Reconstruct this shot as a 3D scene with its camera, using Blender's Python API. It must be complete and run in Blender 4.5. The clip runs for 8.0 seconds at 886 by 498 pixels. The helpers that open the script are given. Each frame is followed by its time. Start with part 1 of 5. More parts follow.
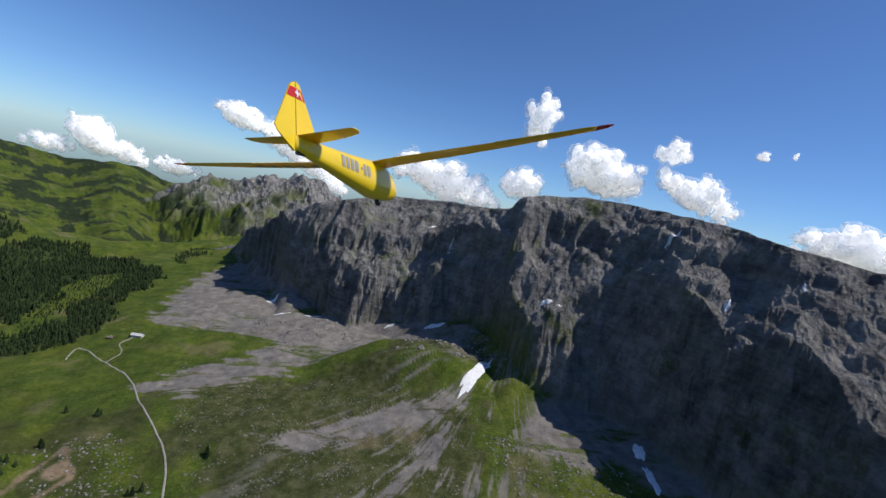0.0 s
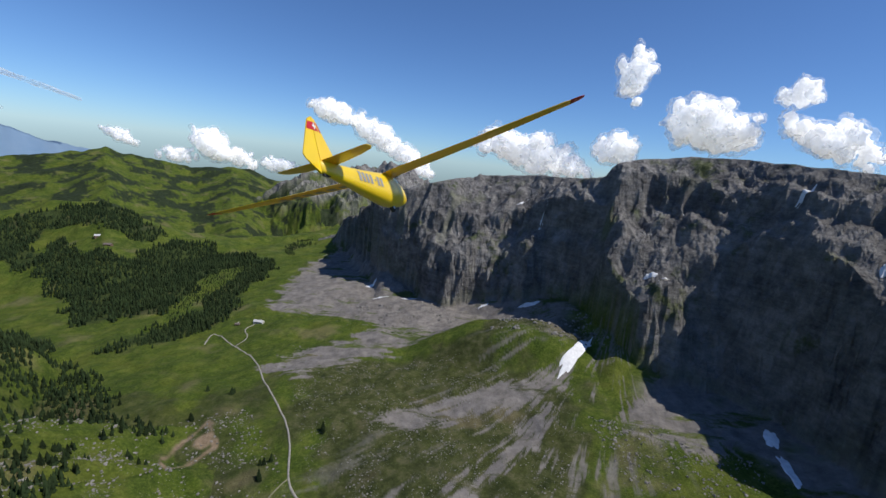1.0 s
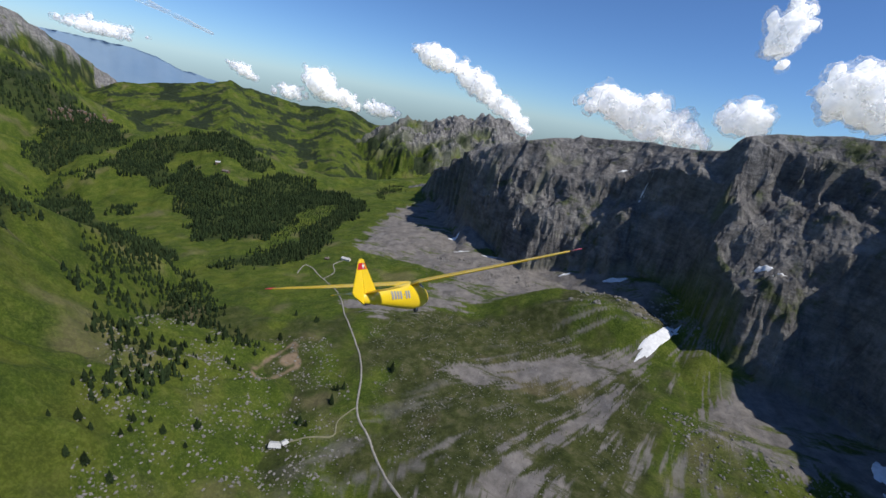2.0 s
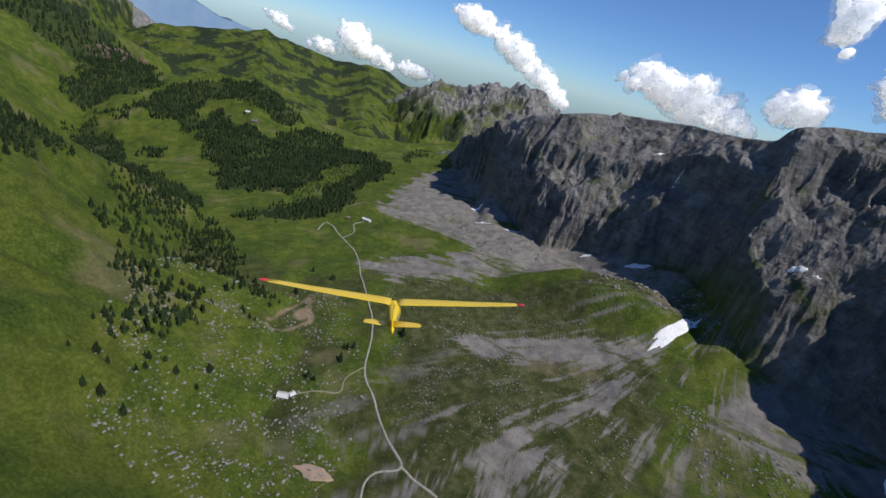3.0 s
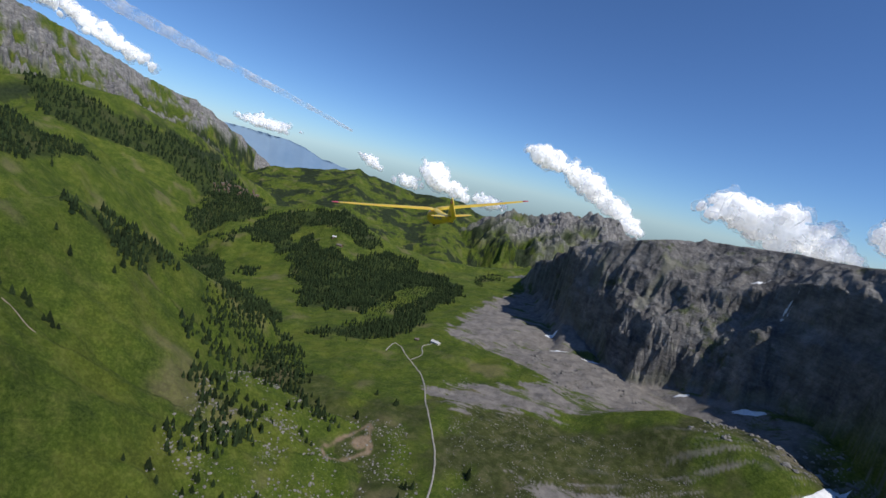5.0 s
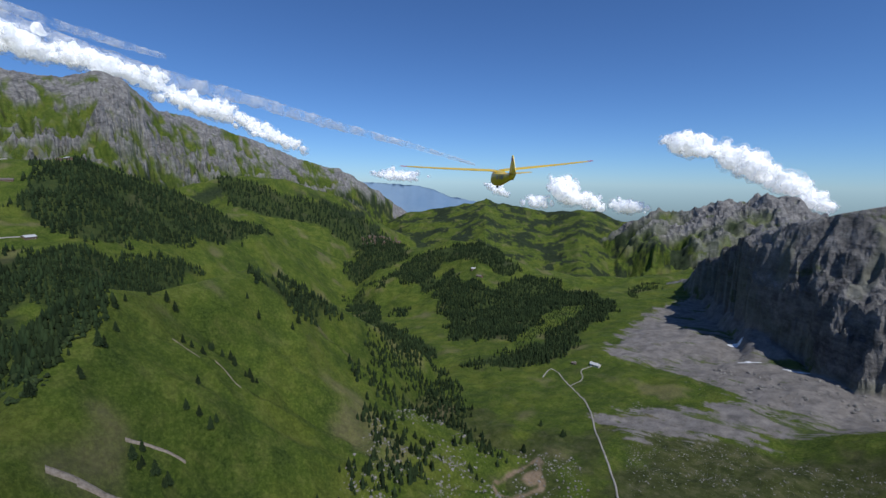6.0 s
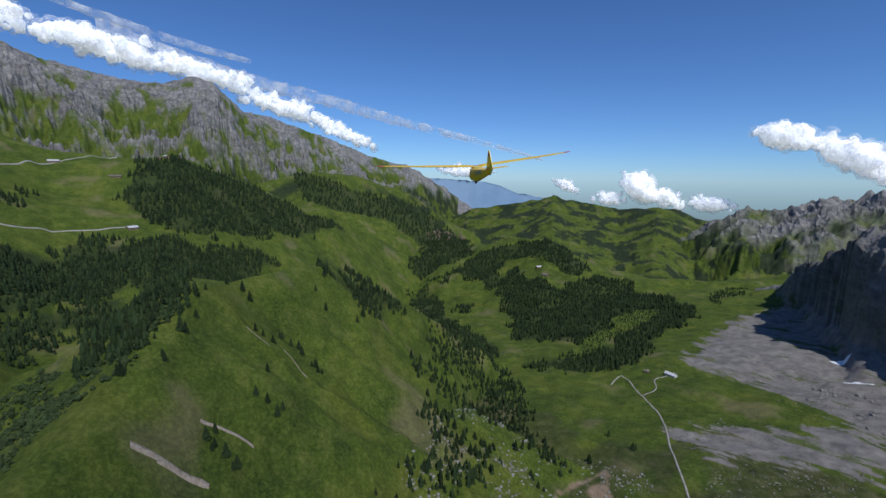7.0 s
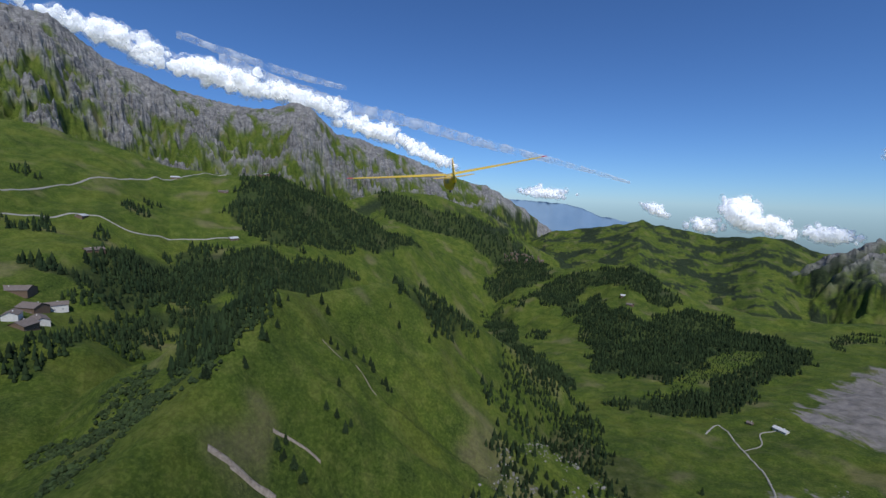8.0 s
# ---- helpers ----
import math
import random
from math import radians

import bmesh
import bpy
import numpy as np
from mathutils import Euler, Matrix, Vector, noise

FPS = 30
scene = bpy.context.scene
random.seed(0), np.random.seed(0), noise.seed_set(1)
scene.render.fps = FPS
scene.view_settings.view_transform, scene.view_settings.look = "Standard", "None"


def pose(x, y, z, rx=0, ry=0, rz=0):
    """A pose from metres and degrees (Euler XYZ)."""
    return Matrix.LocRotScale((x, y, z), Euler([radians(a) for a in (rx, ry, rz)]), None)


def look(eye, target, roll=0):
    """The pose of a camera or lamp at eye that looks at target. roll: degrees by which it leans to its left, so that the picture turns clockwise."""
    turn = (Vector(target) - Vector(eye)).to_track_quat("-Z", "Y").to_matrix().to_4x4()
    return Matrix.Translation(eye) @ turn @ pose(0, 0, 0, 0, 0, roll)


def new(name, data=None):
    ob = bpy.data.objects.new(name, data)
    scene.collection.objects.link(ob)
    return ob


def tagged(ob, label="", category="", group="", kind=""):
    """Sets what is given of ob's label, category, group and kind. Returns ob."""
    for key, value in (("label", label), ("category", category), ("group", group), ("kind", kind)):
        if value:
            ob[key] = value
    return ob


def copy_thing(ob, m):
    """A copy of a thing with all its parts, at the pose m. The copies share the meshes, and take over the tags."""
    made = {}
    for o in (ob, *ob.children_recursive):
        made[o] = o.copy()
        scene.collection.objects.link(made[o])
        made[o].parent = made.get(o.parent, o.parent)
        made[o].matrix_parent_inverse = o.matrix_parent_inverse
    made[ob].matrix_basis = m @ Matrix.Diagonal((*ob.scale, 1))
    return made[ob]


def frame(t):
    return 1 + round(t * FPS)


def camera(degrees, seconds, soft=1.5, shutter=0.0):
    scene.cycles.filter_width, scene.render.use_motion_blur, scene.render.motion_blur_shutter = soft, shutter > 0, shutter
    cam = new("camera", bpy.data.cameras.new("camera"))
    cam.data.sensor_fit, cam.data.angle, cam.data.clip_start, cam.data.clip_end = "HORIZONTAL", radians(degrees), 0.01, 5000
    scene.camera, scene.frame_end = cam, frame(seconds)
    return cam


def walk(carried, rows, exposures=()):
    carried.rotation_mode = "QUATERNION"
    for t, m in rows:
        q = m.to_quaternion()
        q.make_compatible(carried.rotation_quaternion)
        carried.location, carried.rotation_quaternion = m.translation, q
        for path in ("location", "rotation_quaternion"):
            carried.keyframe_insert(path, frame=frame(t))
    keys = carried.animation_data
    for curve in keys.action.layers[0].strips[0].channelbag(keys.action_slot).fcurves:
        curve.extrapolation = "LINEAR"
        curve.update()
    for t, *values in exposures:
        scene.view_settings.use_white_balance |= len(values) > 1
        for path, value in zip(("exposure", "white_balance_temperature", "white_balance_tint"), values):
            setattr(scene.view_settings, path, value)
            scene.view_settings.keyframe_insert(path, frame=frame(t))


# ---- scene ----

# ---- camera and its walk ----
EYE = 210.0
cam = camera(90.4, 8.0)
PATH = [
    (0, 0.0, 0.0, -0.0, 83.19, -11.42, 1.35),
    (0.5, 0.44, 3.19, 0.43, 76.8, -6.97, 6.27),
    (1, 0.36, 6.42, 1.02, 78.65, -5.93, 12.49),
    (1.5, -0.22, 9.47, 1.45, 75.97, -7.73, 20.74),
    (2, -0.73, 12.24, 1.53, 71.14, -9.97, 25.03),
    (2.2, -0.94, 13.36, 1.48, 69.42, -10.03, 25.88),
    (3.3, -2.68, 19.18, -1.14, 65.77, -14.81, 30.41),
    (3.5, -3.1, 20.22, -1.76, 65.99, -14.96, 30.73),
    (4, -4.26, 22.99, -3.17, 69.36, -15.87, 31.68),
    (4.5, -6.21, 25.55, -4.42, 77.08, -17.55, 33.21),
    (5, -8.56, 27.75, -5.53, 80.01, -13.03, 39.0),
    (5.2, -9.54, 28.67, -5.91, 80.27, -9.84, 43.93),
    (6.3, -14.52, 34.34, -6.75, 80.9, 0.01, 57.09),
    (6.5, -15.77, 35.09, -6.87, 80.2, -0.0, 58.5),
    (7, -19.04, 37.03, -7.07, 80.72, -0.91, 63.59),
    (7.5, -22.47, 38.88, -7.25, 82.26, -2.03, 69.58),
    (8, -25.94, 40.26, -6.96, 83.07, -2.03, 73.82),
]
walk(cam, [(t, pose(x, y, z + EYE, rx, ry, rz)) for t, x, y, z, rx, ry, rz in PATH],
     exposures=((0, 0.04, 6500, 10), (4.3, 0.04, 6500, 10), (4.5, 0.24, 6500, 16), (4.8, 0.24, 6500, 16), (4.97, 0.0, 6450, 10), (6.3, -0.17, 6000, 10), (8, -0.2, 5950, 10)))

# ---- world and sun ----
SUN_AZ, SUN_EL = 94.0, 55.0  # degrees right of the y axis, degrees above the horizon
world = bpy.data.worlds.new("sky")
scene.world = world
world.use_nodes = True
wn, wl = world.node_tree.nodes, world.node_tree.links
wn.clear()
sky = wn.new("ShaderNodeTexSky")
sky.sky_type, sky.sun_disc = "NISHITA", False
sky.sun_elevation, sky.sun_rotation = radians(SUN_EL), radians(SUN_AZ)
sky.altitude, sky.air_density, sky.dust_density, sky.ozone_density = 2000, 1.0, 0.5, 3.0
wbg, wout = wn.new("ShaderNodeBackground"), wn.new("ShaderNodeOutputWorld")
wbg.inputs["Strength"].default_value = 0.098
tone = wn.new("ShaderNodeMix")
tone.data_type, tone.blend_type = "RGBA", "MULTIPLY"
tone.inputs["Factor"].default_value, tone.inputs["B"].default_value = 1.0, (0.63, 0.86, 1.16, 1)
wl.new(sky.outputs[0], tone.inputs["A"])
wl.new(tone.outputs["Result"], wbg.inputs["Color"])
wl.new(wbg.outputs[0], wout.inputs["Surface"])
sun = new("sun", bpy.data.lights.new("sun", "SUN"))
sun.data.energy, sun.data.angle, sun.data.color = 3.9, radians(0.53), (1.0, 0.95, 0.87)
a, e = radians(SUN_AZ), radians(SUN_EL)
sun.matrix_world = look((math.sin(a) * math.cos(e) * 500, math.cos(a) * math.cos(e) * 500, math.sin(e) * 500 + EYE), (0, 0, EYE))


# ---- noise on arrays ----
def lattice(ix, iy, seed):
    h = (ix * 374761393 + iy * 668265263 + seed * 974634777) & 0xFFFFFFFF
    h = ((h ^ (h >> 13)) * 1274126177) & 0xFFFFFFFF
    return ((h ^ (h >> 16)) & 0xFFFF) * (2 * math.pi / 65536)


def perlin(x, y, seed=0):
    """Gradient noise, about -1 to 1."""
    ix, iy = np.floor(x).astype(np.int64), np.floor(y).astype(np.int64)
    fx, fy = x - ix, y - iy
    u, v = fx * fx * fx * (fx * (fx * 6 - 15) + 10), fy * fy * fy * (fy * (fy * 6 - 15) + 10)

    def corner(dx, dy):
        g = lattice(ix + dx, iy + dy, seed)
        return np.cos(g) * (fx - dx) + np.sin(g) * (fy - dy)

    low = corner(0, 0) * (1 - u) + corner(1, 0) * u
    high = corner(0, 1) * (1 - u) + corner(1, 1) * u
    return 1.5 * (low * (1 - v) + high * v)


def fbm(x, y, size, octaves=4, seed=0, gain=0.5):
    total, amp = 0.0, 1.0
    for o in range(octaves):
        total = total + amp * perlin(x / size, y / size, seed + o)
        size, amp = size / 2.03, amp * gain
    return total


def ridged(x, y, size, octaves=4, seed=0, gain=0.5):
    total, amp, norm = 0.0, 1.0, 0.0
    for o in range(octaves):
        total = total + amp * (1 - np.abs(perlin(x / size, y / size, seed + o)) * 1.6)
        norm += amp
        size, amp = size / 2.1, amp * gain
    return total / norm


def smooth(a, b, x):
    t = np.clip((x - a) / (b - a), 0, 1)
    return t * t * (3 - 2 * t)


# ---- the shape of the land ----
OX, OY = -8.0, 22.0  # the plan's centre, under the flight
# each range: bearing in degrees (right of the y axis), distance, height of its crest
CLIFF_FOOT = [(-40, 1200, -160), (-30, 1100, -60), (-25.5, 1020, -5), (-23.1, 873, 26), (-19.3, 663, 36), (-12.6, 553, 11), (-8, 536, 21), (-3.6, 528, 40), (4.1, 509, 63), (10.9, 457, 68), (14.1, 420, 63), (16.3, 394, 50), (18.7, 390, 49), (23.2, 401, 45), (29.5, 394, 31), (36.8, 355, 37), (42.7, 328, 54), (47.6, 317, 67), (51, 310, 77), (53.9, 305, 88), (70, 310, 80), (110, 400, 60)]
LOWER_BROW = [(-40, 1210, -160), (-30, 1110, -56), (-25.5, 1035, 2), (-23.3, 884, 49), (-20, 682, 84), (-14.1, 583, 95), (-9.5, 564, 91), (-4.6, 550, 87), (2.6, 540, 122), (8.8, 482, 139), (12.7, 433, 105), (14.5, 410, 99), (16.4, 412, 111), (19.7, 441, 139), (24.6, 451, 162), (30.8, 416, 178), (38.4, 360, 145), (42.8, 354, 165), (47.5, 334, 146), (51.6, 320, 132), (70, 335, 140), (110, 430, 150)]
LOWER_LEDGE = [(-40, 1220, -160), (-30, 1120, -54), (-25.5, 1045, 4), (-23.4, 891, 55), (-20.1, 695, 95), (-14.5, 603, 115), (-9.8, 583, 107), (-5.6, 592, 126), (2.2, 565, 136), (8.4, 501, 150), (10.7, 488, 162), (11.8, 489, 171), (13.8, 509, 179), (18.1, 497, 183), (23.6, 486, 188), (29.9, 447, 201), (36, 430, 193), (41.1, 398, 199), (44.8, 396, 199), (48.1, 398, 198), (70, 420, 205), (110, 520, 220)]
UPPER_BROW = [(-40, 1230, -160), (-30, 1130, -52), (-25.5, 1055, 6), (-23.5, 897, 69), (-20.5, 708, 124), (-14.9, 617, 137), (-10.6, 606, 147), (-5.8, 597, 137), (1.4, 577, 172), (7.5, 512, 185), (10.2, 497, 181), (10.7, 502, 212), (12.8, 521, 218), (17.1, 514, 220), (23.2, 495, 202), (29.5, 454, 211), (35.3, 439, 211), (40.6, 406, 211), (44.5, 402, 206), (47.9, 402, 203), (70, 430, 218), (110, 540, 250)]
CLIFF_CREST = [(-40, 1260, -160), (-30, 1160, -50), (-25.5, 1075, 8), (-23.6, 906, 75), (-20.6, 722, 136), (-15.4, 654, 170), (-11.2, 649, 183), (-6.9, 702, 193), (0.6, 659, 205), (6.9, 565, 207), (9.2, 546, 213), (10.2, 531, 229), (12.3, 554, 237), (16.5, 554, 243), (22, 560, 244), (28.6, 497, 238), (34.5, 474, 236), (40.1, 423, 224), (43.9, 421, 221), (47.3, 421, 218), (70, 470, 240), (110, 620, 300)]
MIDHILL = [(-80, 1750, -90), (-70.6, 1600, -50), (-63.3, 1450, 0), (-57.4, 1350, 6), (-50, 1250, 38), (-46.3, 1180, 12), (-42, 1130, -10), (-36, 1120, -25), (-28, 1150, 0), (-22, 1250, 10)]
BARN = [(-150, 1000, 300), (-130, 1000, 320), (-118, 1080, 304), (-110, 1080, 279), (-104, 1060, 236), (-98, 1080, 240), (-94, 1100, 244), (-90.7, 1120, 216), (-83.3, 1150, 154), (-77, 1200, 104), (-70.6, 1260, 15), (-64, 1320, -60), (-55, 1400, -200)]
SPUR = [(-110, 1800, 60), (-83, 1750, 182), (-79.4, 1750, 220), (-73, 1800, 192), (-67.5, 1800, 125), (-63.3, 1800, 44), (-58, 1850, -40), (-50, 1900, -200)]
BIG = [(-150, 2100, 600), (-130, 2100, 780), (-118, 2200, 800), (-114, 2250, 812), (-110, 2350, 712), (-105, 2400, 652), (-99.7, 2450, 610), (-97, 2450, 600), (-94.5, 2450, 606), (-91.9, 2450, 650), (-89.8, 2480, 628),
       (-87, 2550, 525), (-84.3, 2650, 510), (-80.9, 2750, 478), (-76.7, 2850, 410), (-72.8, 2950, 336), (-68.1, 3050, 288), (-63.2, 3200, 136), (-60.3, 3300, 10), (-55, 3400, -200)]
FARHILL = [(-66, 3000, -150), (-60.3, 3000, -20), (-55.9, 2950, 30), (-52.3, 2950, 66), (-49.4, 2900, 104), (-47.9, 2900, 70), (-41.6, 2850, 28), (-37.6, 2750, 55), (-35.8, 2750, 48), (-33.7, 2750, 10), (-28, 2700, -20)]
TEETH = [(-36, 2300, -60), (-30.7, 2200, 56), (-29.1, 2200, 102), (-26.8, 2200, 95), (-24.2, 2200, 118), (-22.2, 2200, 146), (-20.8, 2200, 134), (-19, 2200, 168), (-16.8, 2200, 164), (-14.5, 2200, 100), (-5, 2300, 60), (15, 2400, 60)]
HAZE = [(-75, 4300, 120), (-63.2, 4300, 192), (-58.8, 4300, 166), (-53, 4300, 55), (-48, 4300, -80), (-30, 4300, -150), (60, 4300, -150)]
# the grassy ridge below the camera, along its crest: x, y, z
SPINE = [(-112, -110, 96), (-150, -28, 116), (-196, -16, 118), (-217, -9, 120), (-243, 1, 127), (-268, 9, 135), (-286, 13, 142), (-306, 20, 143), (-337, 42, 131), (-369, 76, 130), (-427, 114, 126), (-447, 150, 105), (-465, 220, 60), (-480, 278, 20)]

# plan of the alp: tracks, waters, woods, fans of scree, trees and buildings (x, y)
ROAD = [(-68, 151), (-73, 161), (-72, 169), (-62, 178), (-82, 192), (-107, 213), (-128, 230), (-149, 265), (-172, 293), (-211, 330), (-260, 382), (-306, 413), (-347, 436), (-354, 433), (-344, 411)]
ROAD_BRANCH = [(-63, 178), (-47, 174), (-37, 172)]
TRACK_HUT = [(-153, 187), (-141, 198), (-129, 206), (-134, 217), (-130, 233)]
TRACK_FAR_HUT = [(-306, 413), (-307, 435), (-320, 450), (-319, 468)]
TRACK_UPPER = [(-691, -325), (-795, -302), (-919, -258), (-992, -217), (-1071, -141)]
TRACK_LOWER = [(-643, -300), (-674, -274), (-708, -241), (-706, -196), (-744, -161), (-772, -83)]
DIRT = [(-222, 226), (-226, 244), (-226, 276), (-202, 255), (-206, 235), (-208, 217)]
LONE_TREES = [(-212, 97), (-205, 108), (-197, 106), (-196, 122), (-199, 134), (-191, 96), (-189, 100), (-179, 104), (-178, 141), (-188, 155), (-151, 228), (-188, 138), (-224, 217), (-261, 314), (-234, 314), (-133, 282), (-153, 207), (-236, 215), (-203, 130), (-219, 150), (-154, 244), (-241, 279)]
SLOPE_TREES = [(-273, 21), (-315, 67), (-313, 72), (-307, 76), (-300, 77), (-296, 50), (-294, 54), (-290, 59), (-292, 84), (-288, 87), (-240, 46), (-238, 51), (-234, 55), (-258, 53), (-213, 25), (-211, 28), (-208, 32), (-206, 36), (-302, 25), (-328, 36), (-329, 45), (-326, 49), (-364, 98), (-351, 103), (-353, 128), (-361, 135), (-226, -4), (-237, 10), (-257, 15)]
BARNS_A = [(-953, -126), (-771, -81), (-1073, -72), (-1075, -60), (-1094, -44)]
BARNS_B = [(-998, -218), (-568, -182), (-773, -84), (-697, -246), (-403, -166), (-435, -170), (-444, -163), (-386, -151), (-405, -151), (-459, -192)]
GROVE = [(-435, 227), (-520, 300), (-450, 335), (-400, 325), (-330, 292), (-270, 262), (-238, 246), (-249, 237), (-264, 228), (-244, 189), (-239, 174), (-207, 147), (-217, 125), (-226, 119), (-244, 148), (-276, 156), (-286, 148), (-306, 176), (-342, 182)]
SCREE_A = [(-420, 960), (-385, 640), (-330, 500), (-267, 520), (-110, 450), (-40, 490), (-70, 560), (-190, 640), (-330, 860)]
SCREE_B = [(62, 504), (25, 535), (-57, 500), (-169, 466), (-237, 367), (-195, 349), (-142, 404), (-78, 458), (-8, 514), (45, 511)]
SCREE_C = [(46, 399), (-24, 364), (-105, 304), (-78, 298), (-63, 290), (-12, 327), (29, 349), (57, 397)]
SCREE_D = [(28, 353), (-13, 274), (-31, 198), (-56, 182), (-38, 175), (-8, 202), (6, 256), (46, 338), (58, 399)]
SCREE_E = [(76, 327), (99, 364), (141, 392), (165, 362), (174, 333), (169, 322), (134, 299), (110, 319), (77, 317)]
WOOD_C = [(-390, 113), (-450, 163), (-446, 209), (-425, 188), (-379, 141), (-384, 124)]
WOOD_MAIN = [(-819, 575), (-925, 693), (-796, 641), (-722, 655), (-750, 794), (-682, 848), (-654, 809), (-574, 825), (-523, 751), (-545, 657), (-473, 492), (-516, 470), (-544, 422), (-643, 494)]
WOOD_TOP = [(-1016, 558), (-1084, 683), (-1017, 778), (-960, 850), (-888, 848), (-784, 816), (-756, 730), (-812, 729), (-929, 727), (-967, 706), (-945, 660), (-836, 608), (-856, 579), (-967, 574)]
WOOD_KNOLL = [(-1102, 473), (-1351, 629), (-1520, 870), (-1107, 679), (-1085, 592)]
WOOD_EDGE = [(-432, 459), (-437, 517), (-482, 634), (-540, 787), (-495, 771), (-450, 716), (-428, 610), (-406, 541), (-370, 491), (-395, 429)]
WOOD_FOOT = [(-440, 366), (-447, 433), (-428, 456), (-415, 487), (-377, 452), (-391, 394)]
WOOD_SADDLE = [(-500, 811), (-541, 920), (-542, 1020), (-508, 939), (-484, 820)]
WOOD_TRENCH = [(-1021, 443), (-1030, 493), (-920, 483), (-799, 433), (-672, 406), (-585, 397), (-523, 382), (-459, 313), (-457, 261), (-894, 416)]
COPSE_A = [(-1045, 515), (-1012, 548), (-955, 530), (-991, 506)]
COPSE_B = [(-845, 460), (-825, 507), (-754, 472), (-789, 441)]
WOOD_SCARP = [(-871, -113), (-1028, -93), (-1094, -46), (-1120, 17), (-1122, 105), (-1121, 198), (-1130, 309), (-810, 11), (-766, -32), (-838, -87)]
WOOD_VALLEY = [(-506, -214), (-524, -209), (-522, -184), (-661, -178), (-674, -149), (-726, -130), (-716, -58), (-742, -2), (-838, 69), (-844, 124), (-788, 86), (-700, 60), (-560, 40), (-470, 20), (-580, -56), (-541, -94), (-494, -129), (-472, -138), (-494, -158), (-490, -203)]
WOOD_HAMLET = [(-473, -171), (-491, -162), (-511, -138), (-470, -132), (-455, -140), (-456, -164)]
WOOD_CREST = [(-305, 12), (-278, 13), (-260, 5), (-244, -3), (-258, -14), (-290, -32), (-330, -42), (-365, -30), (-340, 0)]
WOOD_BAND = [(-327, -132), (-365, -129), (-452, -128), (-509, -119), (-535, -103), (-573, -55), (-520, -60), (-479, -79), (-491, -95), (-469, -100), (-420, -104), (-383, -102), (-420, -114), (-353, -122), (-334, -124)]
SHRUBS = [(-278, 13), (-247, 4), (-228, -4), (-218, -12), (-206, -24), (-169, -27), (-189, -47), (-205, -48), (-268, -94), (-257, -61), (-312, -65), (-260, -18)]
WOOD_SPUR = [(-2183, 258), (-1691, 336), (-1607, 448), (-1634, 662), (-1586, 763), (-1538, 865), (-1256, 673), (-1392, 616), (-1443, 550), (-1462, 413), (-1460, 335), (-1482, 281)]
COPSE_C = [(-774, -352), (-785, -349), (-790, -327), (-769, -323), (-767, -340)]
COPSE_D = [(-801, -231), (-840, -225), (-846, -204), (-813, -192), (-785, -208), (-772, -219)]
COPSE_E = [(-675, -231), (-688, -221), (-672, -210), (-645, -213)]
COPSE_F = [(-632, -294), (-649, -288), (-656, -262), (-607, -239), (-613, -265), (-609, -282)]
COPSE_G = [(-736, -144), (-756, -88), (-724, -75), (-717, -132)]
VILLAGE = [(-1476, 698), (-1536, 762), (-1576, 890), (-1534, 896), (-1245, 682), (-1331, 654)]
THICKET = [(-560, 680), (-480, 500), (-436, 470), (-482, 634), (-525, 750)]
HEATH = [(-110, 205), (-75, 150), (10, 150), (60, 250), (60, 350), (10, 400), (-90, 420), (-180, 400), (-215, 370), (-160, 300), (-128, 250)]
KNOLL_TOP = [(-20, 440), (30, 415), (75, 430), (70, 480), (20, 490), (-20, 475)]
STONY = [(-300, 165), (-225, 110), (-150, 90), (-120, 150), (-165, 240), (-215, 320), (-300, 290), (-400, 300), (-400, 260)]


def eased(table, width):
    """The same line with its corners rounded over some degrees of bearing."""
    b = np.arange(table[0][0], table[-1][0] + 0.1, 0.25)
    span = np.arange(-3 * width, 3 * width + 0.01, 0.25)
    soft = np.exp(-((span / width) ** 2))
    cols = []
    for k in (1, 2):
        v = np.interp(b[:, None] + span[None, :], [row[0] for row in table], [row[k] for row in table])
        cols.append((v * soft).sum(1) / soft.sum())
    return list(zip(b, *cols))


CLIFF = [eased(CLIFF_FOOT, 1.0), eased(LOWER_BROW, 0.7), eased(LOWER_LEDGE, 0.7), eased(UPPER_BROW, 0.5), eased(CLIFF_CREST, 0.4)]


def along(bearing, table, k):
    at = np.interp(bearing, [row[0] for row in table], [row[k] for row in table])
    if k == 2:  # a range sinks away past its ends
        at = at - 30 * np.maximum(0, np.maximum(table[0][0] - bearing, bearing - table[-1][0]))
    return at


def crest_range(bearing, r, table, front, back, bow=1.0):
    """Height of a range: its crest less a slope before and behind it."""
    d = r - along(bearing, table, 1)
    return along(bearing, table, 2) - np.where(d < 0, front * np.abs(d) ** bow, back * d)


